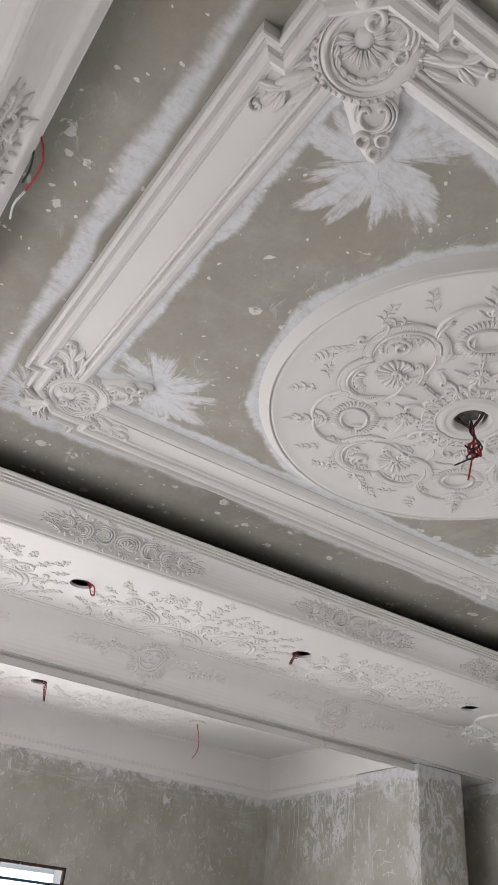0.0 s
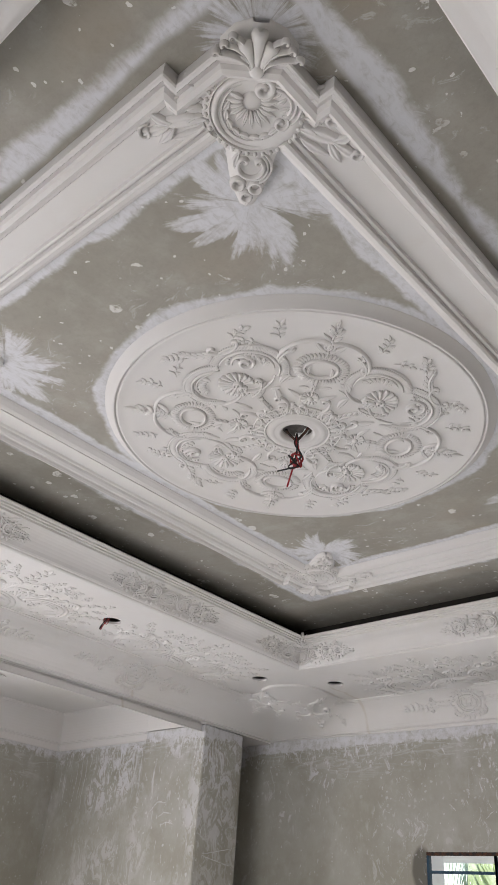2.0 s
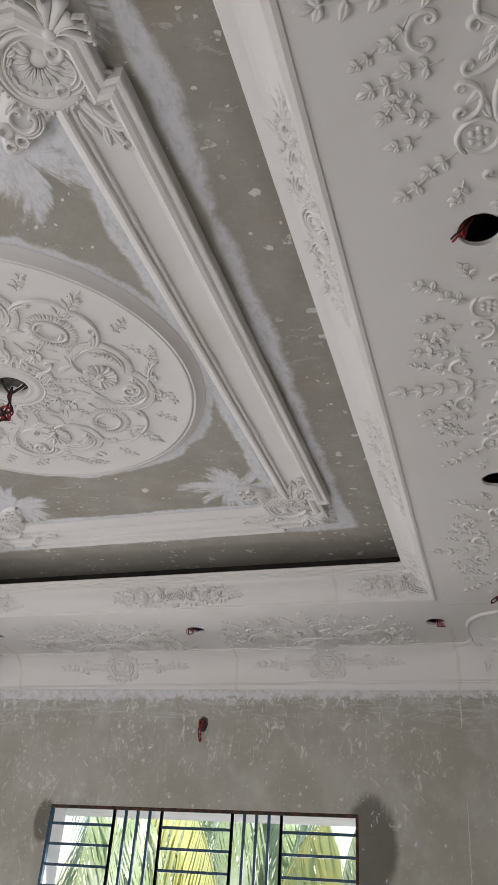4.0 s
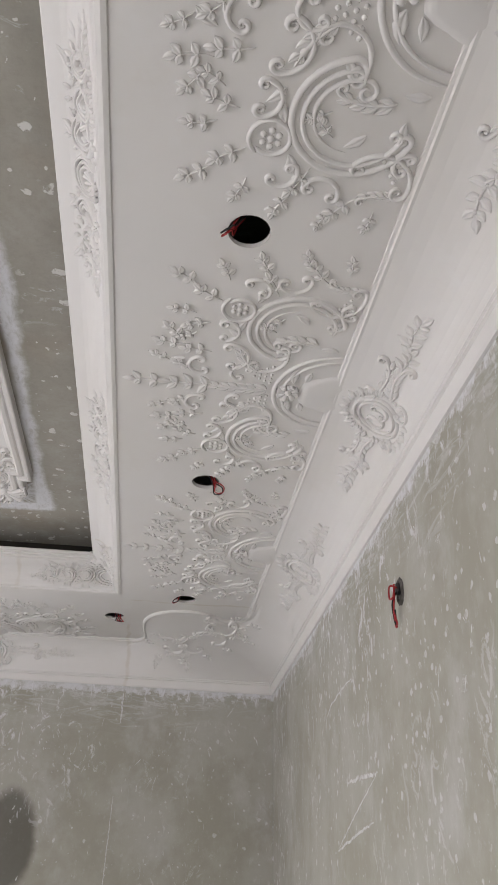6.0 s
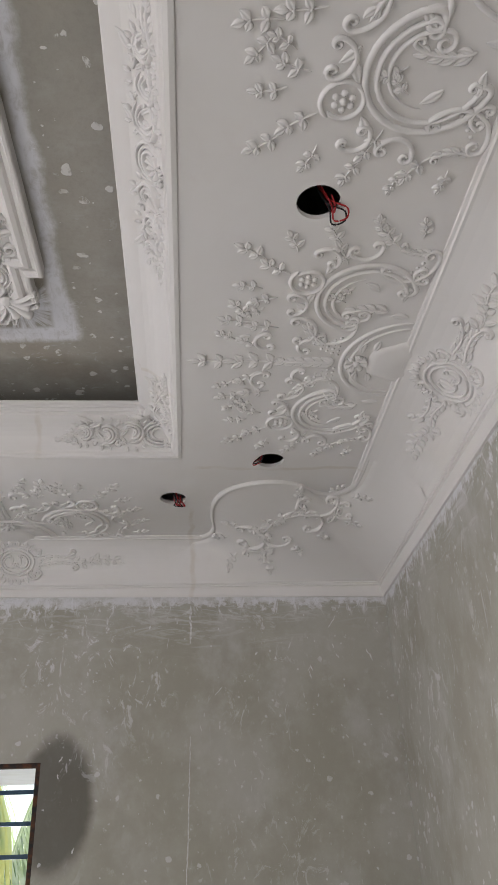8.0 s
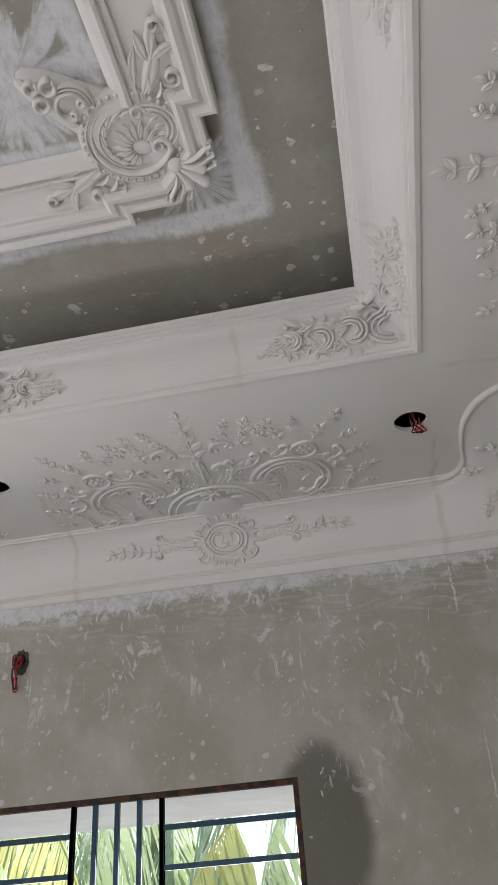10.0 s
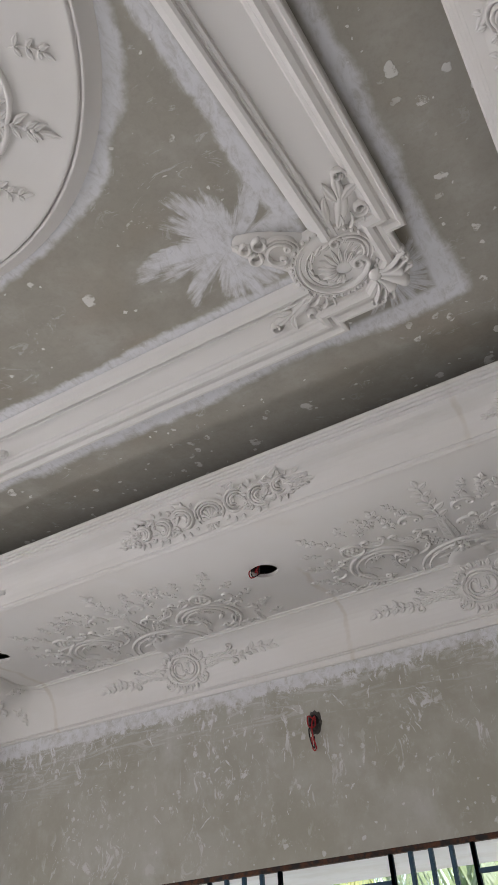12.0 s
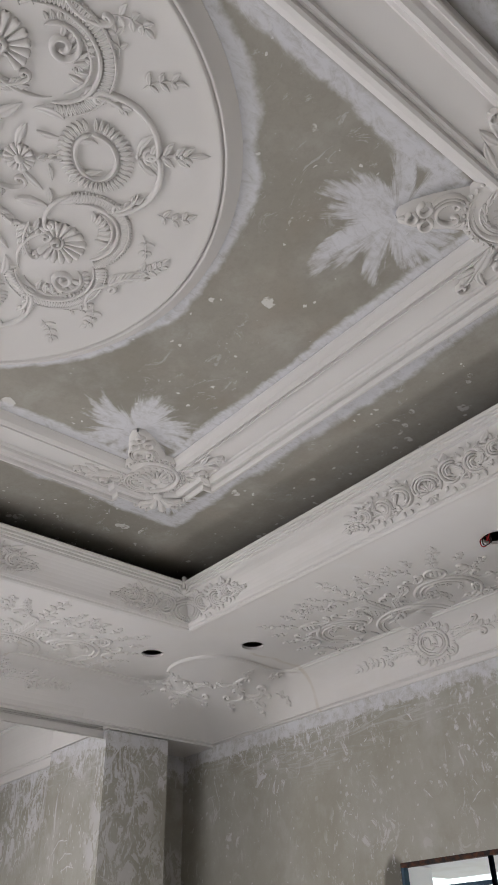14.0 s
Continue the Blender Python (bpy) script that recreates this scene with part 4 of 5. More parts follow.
# ---- ceiling rose ----
def ceiling_rose(cx, cy, R):
    t = thing("ceiling_rose", "round white gypsum ceiling rose with rocaille scrolls and open centre", "ceiling rose", (cx, cy, SLAB))
    prof = [(R, 0.0), (R - 0.002, 0.005), (R - 0.032, 0.012), (R - 0.034, 0.029), (R - 0.042, 0.031), (R - 0.0435, 0.021), (R - 0.047, 0.021), (R - 0.0485, 0.029), (R - 0.056, 0.028), (R - 0.070, 0.024), (R - 0.10, 0.019), (0.19, 0.019), (0.120, 0.024), (0.112, 0.031), (0.102, 0.034), (0.092, 0.031), (0.086, 0.027), (0.074, 0.033), (0.064, 0.030), (0.062, 0.003)]
    n = 96
    rows = [[(r * math.cos(2 * math.pi * i / n), r * math.sin(2 * math.pi * i / n), h) for i in range(n + 1)] for r, h in prof]
    disc = Relief(on_plane(0.0)).grid(rows)
    solid("disc", disc.v, disc.f, M_GYPSUM_ROSE, t, "", True)
    hub = Relief(on_plane(-0.020))
    collar = [(0.128 * math.cos(q), 0.128 * math.sin(q)) for q in (2 * math.pi * i / 64 for i in range(65))]
    hub.frill(collar, 0.020, 0.014, 2, -1, 0.046)
    hub.stroke(collar, 0.006, 0.012, (1, 1))
    hub.stroke([(x * 1.36, y * 1.36) for x, y in collar], 0.004, 0.008, (1, 1))
    hub.made("gadrooned_collar", t)
    for k in range(8):
        a = 2 * math.pi * k / 8 + 0.2
        hook = Relief(on_plane(-0.020, 0, 0, a))
        hook.stroke(c_scroll(0.0, 0.205, 0.058, 2.6, 5.6, 0.3, 0.25), 0.006, 0.011)
        hook.frill([(0.066 * math.cos(q), 0.205 + 0.066 * math.sin(q)) for q in (3.3 + 2.6 * i / 18 for i in range(19))], 0.014, 0.009, 1, -1, 0.02)
        hook.made("hub_scroll", t)
    rnd = random.Random(3)
    fill = Relief(on_plane(-0.019))
    for rad, count in ((0.30, 22), (0.345, 12)):
        for k in range(count):
            a = 2 * math.pi * (k + rnd.uniform(-0.3, 0.3)) / count
            fill.leaf(rad * math.cos(a), rad * math.sin(a), a + rnd.choice((-1, 1)) * rnd.uniform(0.5, 1.6), rnd.uniform(0.03, 0.055), rnd.uniform(0.014, 0.024), 0.008, rnd.uniform(-0.9, 0.9))
    fill.made("scattered_leaves", t)["kind"] = "stuff"
    for k in range(4):
        a = radians(50 + 90 * k)
        put = on_plane(-0.020, 0, 0, a - math.pi / 2)
        # small oval cartouche with a spray, v pointing away from the hub
        r = Relief(put)
        ring = [(0.060 * math.cos(q), 0.415 + 0.048 * math.sin(q)) for q in (2 * math.pi * i / 40 for i in range(41))]
        r.stroke(ring, 0.0055, 0.011, (1, 1))
        ring = [(0.070 * math.cos(q), 0.415 + 0.058 * math.sin(q)) for q in (2 * math.pi * i / 40 for i in range(41))]
        r.frill(ring, 0.013, 0.010, 1, -1, 0.032)
        for s in (1, -1):
            r.leaf(s * 0.04, 0.375, 1.9 if s < 0 else 1.24, 0.05, 0.016, 0.008, s * 0.8)
            r.stroke(c_scroll(s * 0.03, 0.43, 0.135, 0.15 if s > 0 else math.pi - 0.15, 1.75 if s > 0 else math.pi - 1.75, 0.12, 0.15), 0.008, 0.011)
            r.acanthus(s * 0.155, 0.405, math.pi / 2 - s * 0.1, 0.12, 0.011, s * 1.4, 0.5, 4, False)
            r.leaf(s * 0.10, 0.36, -math.pi / 2 + s * 0.9, 0.07, 0.026, 0.01, -s)
        r.made("oval_cartouche", t)
        Relief(put).sprig_parts(t, 0, 0.50, math.pi / 2, 0.15, 0.010, 0.0, 5, 0.22)
        s1 = Relief(put)
        for s in (1, -1):
            s1.leaf(s * 0.015, 0.515, math.pi / 2 - s * 1.0, 0.06, 0.02, 0.009, s * 0.5)
        s1.made("leaf_spray", t)
        small = Relief(put)
        boss = small.dome(0, 0.235, 0.014, 0.014).made("rosette", t)
        small.v, small.f = [], []
        small.fan_parts(boss, 0, 0.235, 0, 0.008, 0.042, 6.0, 14, 0.009, 0.9, "petal")
        small.acanthus_parts(t, 0.0, 0.275, math.pi / 2, 0.07, 0.010, 0.1, 0.5, 3, False)
        for s in (1, -1):
            small.leaf(s * 0.03, 0.235, 0.3 if s > 0 else math.pi - 0.3, 0.07, 0.022, 0.008, s * 0.5).cut("leaf", t)
        # sprigs scattered near the rim
        for s in (1, -1):
            q = Relief(put)
            q.sprig_parts(t, s * 0.17, 0.545, math.pi / 2 - s * 0.55, 0.085, 0.006, s * 0.9, 3, 0.36)
            q.sprig_parts(t, s * 0.235, 0.50, math.pi / 2 - s * 1.3, 0.07, 0.006, -s * 0.6, 2, 0.40)
        # great kidney scroll with frilled rim, between the cartouches
        put = on_plane(-0.020, 0, 0, a - math.pi / 4)
        g = Relief(put)
        for cx, cy, rad, a0, a1, sq in ((-0.075, 0.425, 0.112, 4.1, 0.75, 0.92), (0.085, 0.405, 0.100, 2.25, -0.95, 0.85)):
            run = [a0 + (a1 - a0) * i / 44 for i in range(45)]
            for k, w, h in ((1.0, 0.0055, 0.013), (1.30, 0.0035, 0.009)):
                g.stroke([(cx + rad * k * math.cos(q), cy + rad * k * sq * math.sin(q)) for q in run], w, h, (0.5, 0.5), 5)
            g.frill([(cx + rad * 1.03 * math.cos(q), cy + rad * 1.03 * sq * math.sin(q)) for q in run], 0.014, 0.010, 1, 1, 0.034)
            g.stroke([(cx + rad * 0.82 * math.cos(q), cy + rad * 0.82 * sq * math.sin(q)) for q in run[4:34]], 0.004, 0.008)
            for i in range(7):
                q = a0 + (a1 - a0) * (0.30 + 0.085 * i)
                g.leaf(cx + rad * 0.80 * math.cos(q), cy + rad * 0.80 * sq * math.sin(q), q + 2.5, 0.036, 0.016, 0.010, 0.9)
        g.made("great_scroll", t)["kind"] = "stuff"
        curl = Relief(put)
        curl.stroke(spiral(-0.085, 0.462, 0.052, 0.009, 0.2, 11.0, 40), 0.0075, 0.014, (0.6, 0.7))
        curl.frill(spiral(-0.085, 0.462, 0.058, 0.048, 0.2, 3.6, 16), 0.013, 0.010, 1, -1, 0.018)
        curl.stroke(c_scroll(-0.045, 0.395, 0.105, 3.7, 5.4, 0.0, 0.2, 0.8), 0.006, 0.011)
        curl.stroke(c_scroll(0.10, 0.365, 0.085, 3.9, 5.9, 0.2, 0.0, 0.8), 0.006, 0.011)
        curl.made("curl", t)
        sh = Relief(put)
        sh.acanthus_parts(t, 0.02, 0.285, math.pi * 0.95, 0.12, 0.011, -1.1, 0.45, 5, True)
        base = sh.stroke(spiral(0.012, 0.372, 0.020, 0.005, 0.0, 9.0, 26), 0.006, 0.016, (0.7, 0.7)).made("shell", t)
        sh.v, sh.f = [], []
        sh.fan_parts(base, 0.012, 0.372, 0.9, 0.022, 0.078, 5.0, 15, 0.012, 0.8)
        o = Relief(put)
        o.stroke(c_scroll(-0.07, 0.585, 0.062, 3.5, 6.1, 0.2, 0.26, 0.7), 0.007, 0.010)
        o.acanthus_parts(t, -0.02, 0.56, 0.25, 0.13, 0.010, 0.9, 0.42, 5, False)
        o.sprig_parts(t, 0.08, 0.585, 0.9, 0.085, 0.007, -0.9, 4, 0.42)
        o.sprig_parts(t, -0.12, 0.585, 2.4, 0.08, 0.006, 0.9, 3, 0.42)
        o.made("outer_spray", t)
        # ties between hub and scrolls
        n2 = Relief(put)
        n2.stroke(c_scroll(0.0, 0.20, 0.075, 3.7, 5.7, 0.3, 0.3), 0.007, 0.011)
        n2.acanthus(0.0, 0.175, math.pi / 2, 0.10, 0.011, 0.3, 0.5, 4, False)
        n2.leaf(-0.06, 0.22, 2.3, 0.08, 0.028, 0.010, -0.6)
        n2.leaf(0.06, 0.22, 0.84, 0.08, 0.028, 0.010, 0.6)
        n2.made("tie_leaf", t)
    return t


ceiling_rose(0.014, -0.030, 0.764)
TURN = {"E": 90, "N": 180, "W": -90, "S": 0}


# ---- relief panels on the dropped border ----
def border_panel():
    t = thing("border_ornament", "white gypsum rocaille relief panel with shell, scrolls and flower sprigs", "ornament", group="relief panels of the ceiling border")
    put = lambda u, v, h: (u, v, -h * 0.78)
    shell = Relief(put)
    rows = []
    for i in range(13):
        q = math.pi * i / 12
        w = 1 + 0.05 * math.cos(6 * q)
        rows.append([(0.105 * math.cos(q) * k * w, -0.03 + 0.135 * math.sin(q) * k * w, h) for k, h in ((1.0, -0.003), (0.94, 0.009), (0.8, 0.012), (0.5, 0.020), (0.2, 0.017), (0.02, 0.016))])
    shell.grid(rows).cut("shell", t, "smooth swelling gypsum shell")
    for r, w in ((0.192, 0.008), (0.165, 0.006)):
        shell.stroke([(r * math.cos(q), -0.005 + r * 0.97 * math.sin(q)) for q in (math.pi * i / 30 for i in range(31))], w, 0.010, (0.6, 0.6))
    shell.cut("arch", t)
    base = shell.dome(0.0, 0.135, 0.014, 0.022).made("flower", t)
    shell.v, shell.f = [], []
    shell.fan_parts(base, 0.0, 0.135, 0.2, 0.006, 0.042, 6.0, 9, 0.018, 0.9, "petal")
    for s in (1, -1):
        shell.leaf(s * 0.05, 0.125, 0.3 if s > 0 else math.pi - 0.3, 0.07, 0.034, 0.012, -s * 0.8)
        shell.leaf(s * 0.06, 0.09, -0.5 if s > 0 else math.pi + 0.5, 0.05, 0.026, 0.010, s * 0.6)
    shell.cut("flower_leaf", t)
    stem = Relief(put)
    stem.acanthus_parts(t, 0.0, 0.205, math.pi / 2, 0.19, 0.012, 0.05, 0.6, 6, False)
    stem.sprig_parts(t, 0.0, 0.37, math.pi / 2, 0.155, 0.011, 0.0, 3, 0.40)
    stem.sprig_parts(t, 0.0, 0.51, math.pi / 2, 0.125, 0.011, 0.0, 2, 0.44)
    for s in (1, -1):
        m = lambda u, v, h, s=s: put(s * u, v, h)
        r = Relief(m)
        for rad, w in ((0.140, 0.0085), (0.116, 0.0065)):
            r.stroke(c_scroll(0.295, 0.16, rad, -1.25, 2.9, 0.14, 0.2), w, 0.011, (0.6, 0.7))
        r.cut("great_scroll", t)
        r.stroke(c_scroll(0.29, 0.165, 0.088, 0.0, 3.3, 0.0, 0.3), 0.006, 0.010).cut("scroll", t)
        for x, y, rad, a0, a1, c1, c2 in ((0.165, 0.235, 0.07, 2.6, 5.2, 0.3, 0.25), (0.455, 0.075, 0.08, 2.2, 5.0, 0.25, 0.3), (0.15, 0.345, 0.062, 3.5, 6.3, 0.3, 0.3), (0.10, 0.42, 0.04, 0.3, 3.4, 0.4, 0.35), (0.27, 0.37, 0.045, 3.3, 6.2, 0.3, 0.4), (0.45, 0.30, 0.04, 4.2, 7.0, 0.4, 0.3), (0.075, 0.29, 0.038, -0.6, 2.6, 0.35, 0.4), (0.50, 0.20, 0.045, 2.0, 4.9, 0.35, 0.35), (0.395, 0.02, 0.03, 0.4, 3.4, 0.4, 0.4)):
            r.stroke(c_scroll(x, y, rad, a0, a1, c1, c2), 0.0066, 0.011).cut("scroll", t)
        r.stroke(spiral(0.365, 0.335, 0.050, 0.040, 0.6, 6.6, 30), 0.006, 0.011, (1, 1))
        for i in range(6):
            q = 1.05 * i
            r.dome(0.365 + 0.02 * math.cos(q), 0.335 + 0.02 * math.sin(q), 0.009, 0.009, 6)
        r.dome(0.365, 0.335, 0.009, 0.011).cut("rosette", t)
        for x, y, a, n, b in ((0.395, 0.385, 1.15, 0.085, -0.3), (0.445, 0.455, 0.8, 0.085, 0.3), (0.165, 0.395, 1.35, 0.085, 0.2), (0.195, 0.475, 1.7, 0.085, -0.5), (0.215, 0.49, 0.5, 0.075, 0.3), (0.43, 0.235, 0.35, 0.085, 0.25), (0.51, 0.265, 0.7, 0.075, -0.4), (0.50, 0.11, 0.9, 0.085, -0.5), (0.535, 0.06, 0.0, 0.06, 0.3), (0.06, 0.45, 0.55, 0.075, 0.5), (0.30, 0.41, 1.75, 0.075, 0.3), (0.28, 0.215, 0.9, 0.06, 0.4), (0.335, 0.455, 1.2, 0.07, 0.4), (0.255, 0.445, 2.3, 0.06, -0.4), (0.475, 0.375, 0.2, 0.07, 0.4), (0.545, 0.165, 0.5, 0.06, -0.3), (0.11, 0.52, 0.9, 0.06, 0.3), (0.345, 0.20, 2.2, 0.055, 0.4)):
            r.sprig_parts(t, x, y, a, n, 0.011, b, 2, 0.52)
        r.acanthus_parts(t, 0.245, 0.085, 1.3, 0.13, 0.011, 0.8, 0.55, 4, True)
        r.acanthus_parts(t, 0.09, 0.24, 0.9, 0.13, 0.011, -0.7, 0.55, 4, False)
        r.acanthus_parts(t, 0.49, 0.02, 1.8, 0.09, 0.010, -0.9, 0.55, 4, True)
        for x, y, a in ((0.32, 0.31, 2.6), (0.24, 0.32, 0.5), (0.40, 0.29, -0.6), (0.20, 0.18, 2.2), (0.33, 0.13, 0.6), (0.13, 0.475, 1.9), (0.34, 0.045, 2.7), (0.22, 0.02, 1.2)):
            r.leaf(x, y, a, 0.055, 0.026, 0.009, 0.6).cut("leaf", t)
        for i in range(4):
            for j in range(5 - i):
                r.dome(0.035 + 0.021 * j + 0.010 * i, 0.200 + 0.018 * i, 0.0065, 0.006, 6)
                r.dome(0.372 + 0.018 * j, 0.012 + 0.018 * i + 0.006 * j, 0.0065, 0.006, 6)
        r.cut("lattice", t, "pierced gypsum lattice")
    return t


def place_all(make, spots, base):
    """The first spot takes the original, the rest copies; spots: side, along, from-wall edge."""
    first = make()
    for i, (side, x, y, z) in enumerate(spots):
        m = pose(x, y, z, 0, 0, TURN[side])
        if i == 0:
            first.matrix_basis = m
        else:
            copy_thing(first, m)


EY, NX = (-1.33, -0.038, 1.25), (-0.715, 0.705)
place_all(border_panel, [("E", STEP_X - 0.02, y, SOFFIT) for y in EY] + [("W", 0.02 - STEP_X, y, SOFFIT) for y in EY] + [("N", x, STEP_Y - 0.0, SOFFIT) for x in NX] + [("S", x, -STEP_Y, SOFFIT) for x in NX] + [("W", -3.98, y, SOFFIT) for y in (-0.85, 0.36)], None)


# ---- relief on the wall cornice ----
def cornice_relief(run):
    t = thing("cornice_ornament", "white gypsum oval cartouche with trailing leaf swags on the cornice", "ornament", group="cartouches of the wall cornice")
    prof = cornice_profile(run)[4:15]
    put = on_profile(prof, 0.0)
    L = put.length
    to = lambda u, v, h: put(u, 0.5 + v / L, h)
    k = min(1.0, L / 0.27)
    ring = Relief(to)
    for r, w in ((0.082, 0.006), (0.064, 0.005)):
        ring.stroke([(r * math.cos(q), r * k * math.sin(q)) for q in (2 * math.pi * i / 36 for i in range(37))], w, 0.010, (1, 1))
    rim = [(0.10 * math.cos(q), 0.10 * k * math.sin(q)) for q in (2 * math.pi * i / 40 for i in range(41))]
    ring.frill(rim, 0.022, 0.012, 2, -1, 0.034)
    ring.frill(rim[1:], 0.014, 0.010, 2, -1, 0.020)
    for s in (1, -1):
        for v in (0.5, -0.5):
            ring.stroke(c_scroll(s * 0.085, v * 0.13 * k, 0.030, 0.4 * s, 0.4 * s + 3.6, 0.35, 0.3), 0.005, 0.010)
    ring.made("cartouche", t)["kind"] = "stuff"
    heart = Relief(to)
    for s in (1, -1):
        heart.stroke(c_scroll(s * 0.022, 0.0, 0.03, -1.4 if s > 0 else math.pi + 1.4, 2.4 if s > 0 else math.pi - 2.4, 0.3, 0.3), 0.005, 0.009)
        heart.leaf(s * 0.01, -0.03, math.pi / 2 - s * 0.4, 0.05, 0.02, 0.008, s * 0.4)
    heart.made("heart", t)
    for s in (1, -1):
        m = lambda u, v, h, s=s: to(s * u, v * k, h)
        sw = Relief(m)
        sw.acanthus_parts(t, 0.11, 0.02, -0.35, 0.17, 0.012, 0.9, 0.5, 5, True)
        sw.acanthus_parts(t, 0.12, -0.03, 0.25, 0.15, 0.012, -0.9, 0.5, 4, True)
        sw.cut("swag", t)
        sw.sprig_parts(t, 0.24, 0.0, 0.35, 0.12, 0.011, -0.8, 3, 0.42)
        sw.sprig_parts(t, 0.34, 0.005, -0.4, 0.13, 0.011, 0.9, 3, 0.42)
    return t


place_all(lambda: cornice_relief(XE - STEP_X), [("E", XE, y, 0) for y in EY] + [("W", -2.408, y, 0) for y in EY], None)
place_all(lambda: cornice_relief(YN - STEP_Y), [("N", x, YN, 0) for x in NX] + [("S", x, YS, 0) for x in NX], None)


# ---- relief on the tray's cove ----
COVE_PUT = on_profile(COVE[5:16], 0.0)


def cove_swirls(r, length, lead):
    """Swirls of shrinking size from lead to length, in u; v spans the cove."""
    L = COVE_PUT.length
    for x, rad, d in ((lead + 0.05, 0.052, 1), (lead + 0.145, 0.046, -1), (lead + 0.228, 0.036, 1)):
        if x > length:
            break
        for k in (1.0, 0.72, 0.46):
            r.stroke(spiral(x + 0.006 * (1 - k), 0.010 * d * (1 - k), rad * k, rad * k * 0.62, 0.9 * d - 0.6 + 0.5 * k, d * (3.6 + k), 24), 0.0065, 0.017, (0.5, 0.25))
        r.leaf(x - 0.02, -0.01 * d, 0.9 * d, rad * 0.9, 0.020, 0.015, d * 0.9)
        r.leaf(x + 0.01, 0.02 * d, -0.4 * d, rad * 0.9, 0.018, 0.015, -d * 0.9)
        r.frill(spiral(x, 0.0, rad * 1.08, rad, 0.0, 6.3, 24), 0.014, 0.014, 2, -1, 0.022)
        r.acanthus(x + 0.02, -0.04 * d, 0.5 * d, 0.095, 0.015, -d * 0.9, 0.5, 4, False)
        r.leaf(x - 0.03, 0.045 * d, 0.3, 0.06, 0.024, 0.010, d * 0.6)
    r.acanthus(length - 0.11, 0.0, 0.1, 0.10, 0.010, -0.3, 0.5, 4, False)
    r.leaf(length - 0.035, -0.01, -0.1, 0.045, 0.018, 0.009)
    r.leaf(length - 0.07, 0.025, 0.4, 0.04, 0.018, 0.009)


def cove_relief():
    t = thing("cove_ornament", "white gypsum swirling rocaille relief on the cove moulding", "ornament", group="reliefs of the tray cove")
    L = COVE_PUT.length
    to = lambda u, v, h: COVE_PUT(u, 0.47 + v / L, h)
    mid = Relief(to)
    for k in (1.0, 0.78, 0.56):
        mid.stroke([(0.058 * k * math.cos(q), -0.004 + 0.050 * k * math.sin(q)) for q in (-0.75 + (math.pi + 1.5) * i / 26 for i in range(27))], 0.0062, 0.017, (0.4, 0.4))
    mid.fan(0, -0.030, math.pi / 2, 0.006, 0.045, 2.6, 7, 0.014)
    mid.fan(0, -0.045, -math.pi / 2, 0.005, 0.035, 2.4, 5, 0.012)
    mid.made("shell", t)
    for s in (1, -1):
        r = Relief(lambda u, v, h, s=s: to(s * u, v, h))
        cove_swirls(r, 0.41, 0.06)
        r.made("swirl", t)["kind"] = "stuff"
    return t


place_all(cove_relief, [("E", TX, y, 0) for y in (-0.74, 0.56)] + [("W", -TX, y, 0) for y in (-0.66, 0.655)] + [("N", 0.0, TY, 0), ("S", 0.0, -TY, 0)], None)


def cove_corner(sx, sy):
    t = thing("cove_corner_ornament", "white gypsum rocaille relief folded round the cove corner", "ornament", (sx * TX, sy * TY, 0), "corner reliefs of the tray cove")
    L = COVE_PUT.length

    def arm_x(u, v, h):
        a = COVE_PUT(0, 0.47 + v / L, h)
        return (-sx * max(u, a[1]), -sy * a[1], a[2])

    def arm_y(u, v, h):
        a = COVE_PUT(0, 0.47 + v / L, h)
        return (-sx * a[1], -sy * max(u, a[1]), a[2])
    for arm in (arm_x, arm_y):
        r = Relief(arm)
        for k in (1.0, 0.76, 0.52):
            r.stroke([(0.058 + 0.075 * k * math.cos(q), 0.050 * k * math.sin(q)) for q in (-1.7 + 3.4 * i / 24 for i in range(25))], 0.006, 0.012, (0.8, 0.8))
        r.fan(0.10, 0.052, math.pi / 2 + 0.4, 0.004, 0.036, 1.6, 5, 0.012)
        r.fan(0.02, -0.052, 0.9, 0.004, 0.032, 1.6, 5, 0.010)
        cove_swirls(r, 0.43, 0.12)
        r.made("swirl", t)["kind"] = "stuff"
    tip = Relief(lambda u, v, h: (-sx * (0.122 + 0.7 * h + 0.7 * u), -sy * (0.122 + 0.7 * h - 0.7 * u), LIP - 0.016 + v))
    base = tip.dome(0, -0.03, 0.018, 0.026).made("palmette", t, "fluted palmette rising over the lip")
    tip.v, tip.f = [], []
    tip.fan_parts(base, 0, -0.05, math.pi / 2, 0.006, 0.088, 2.4, 7, 0.026)
    return t


for sx in (1, -1):
    for sy in (1, -1):
        cove_corner(sx, sy)


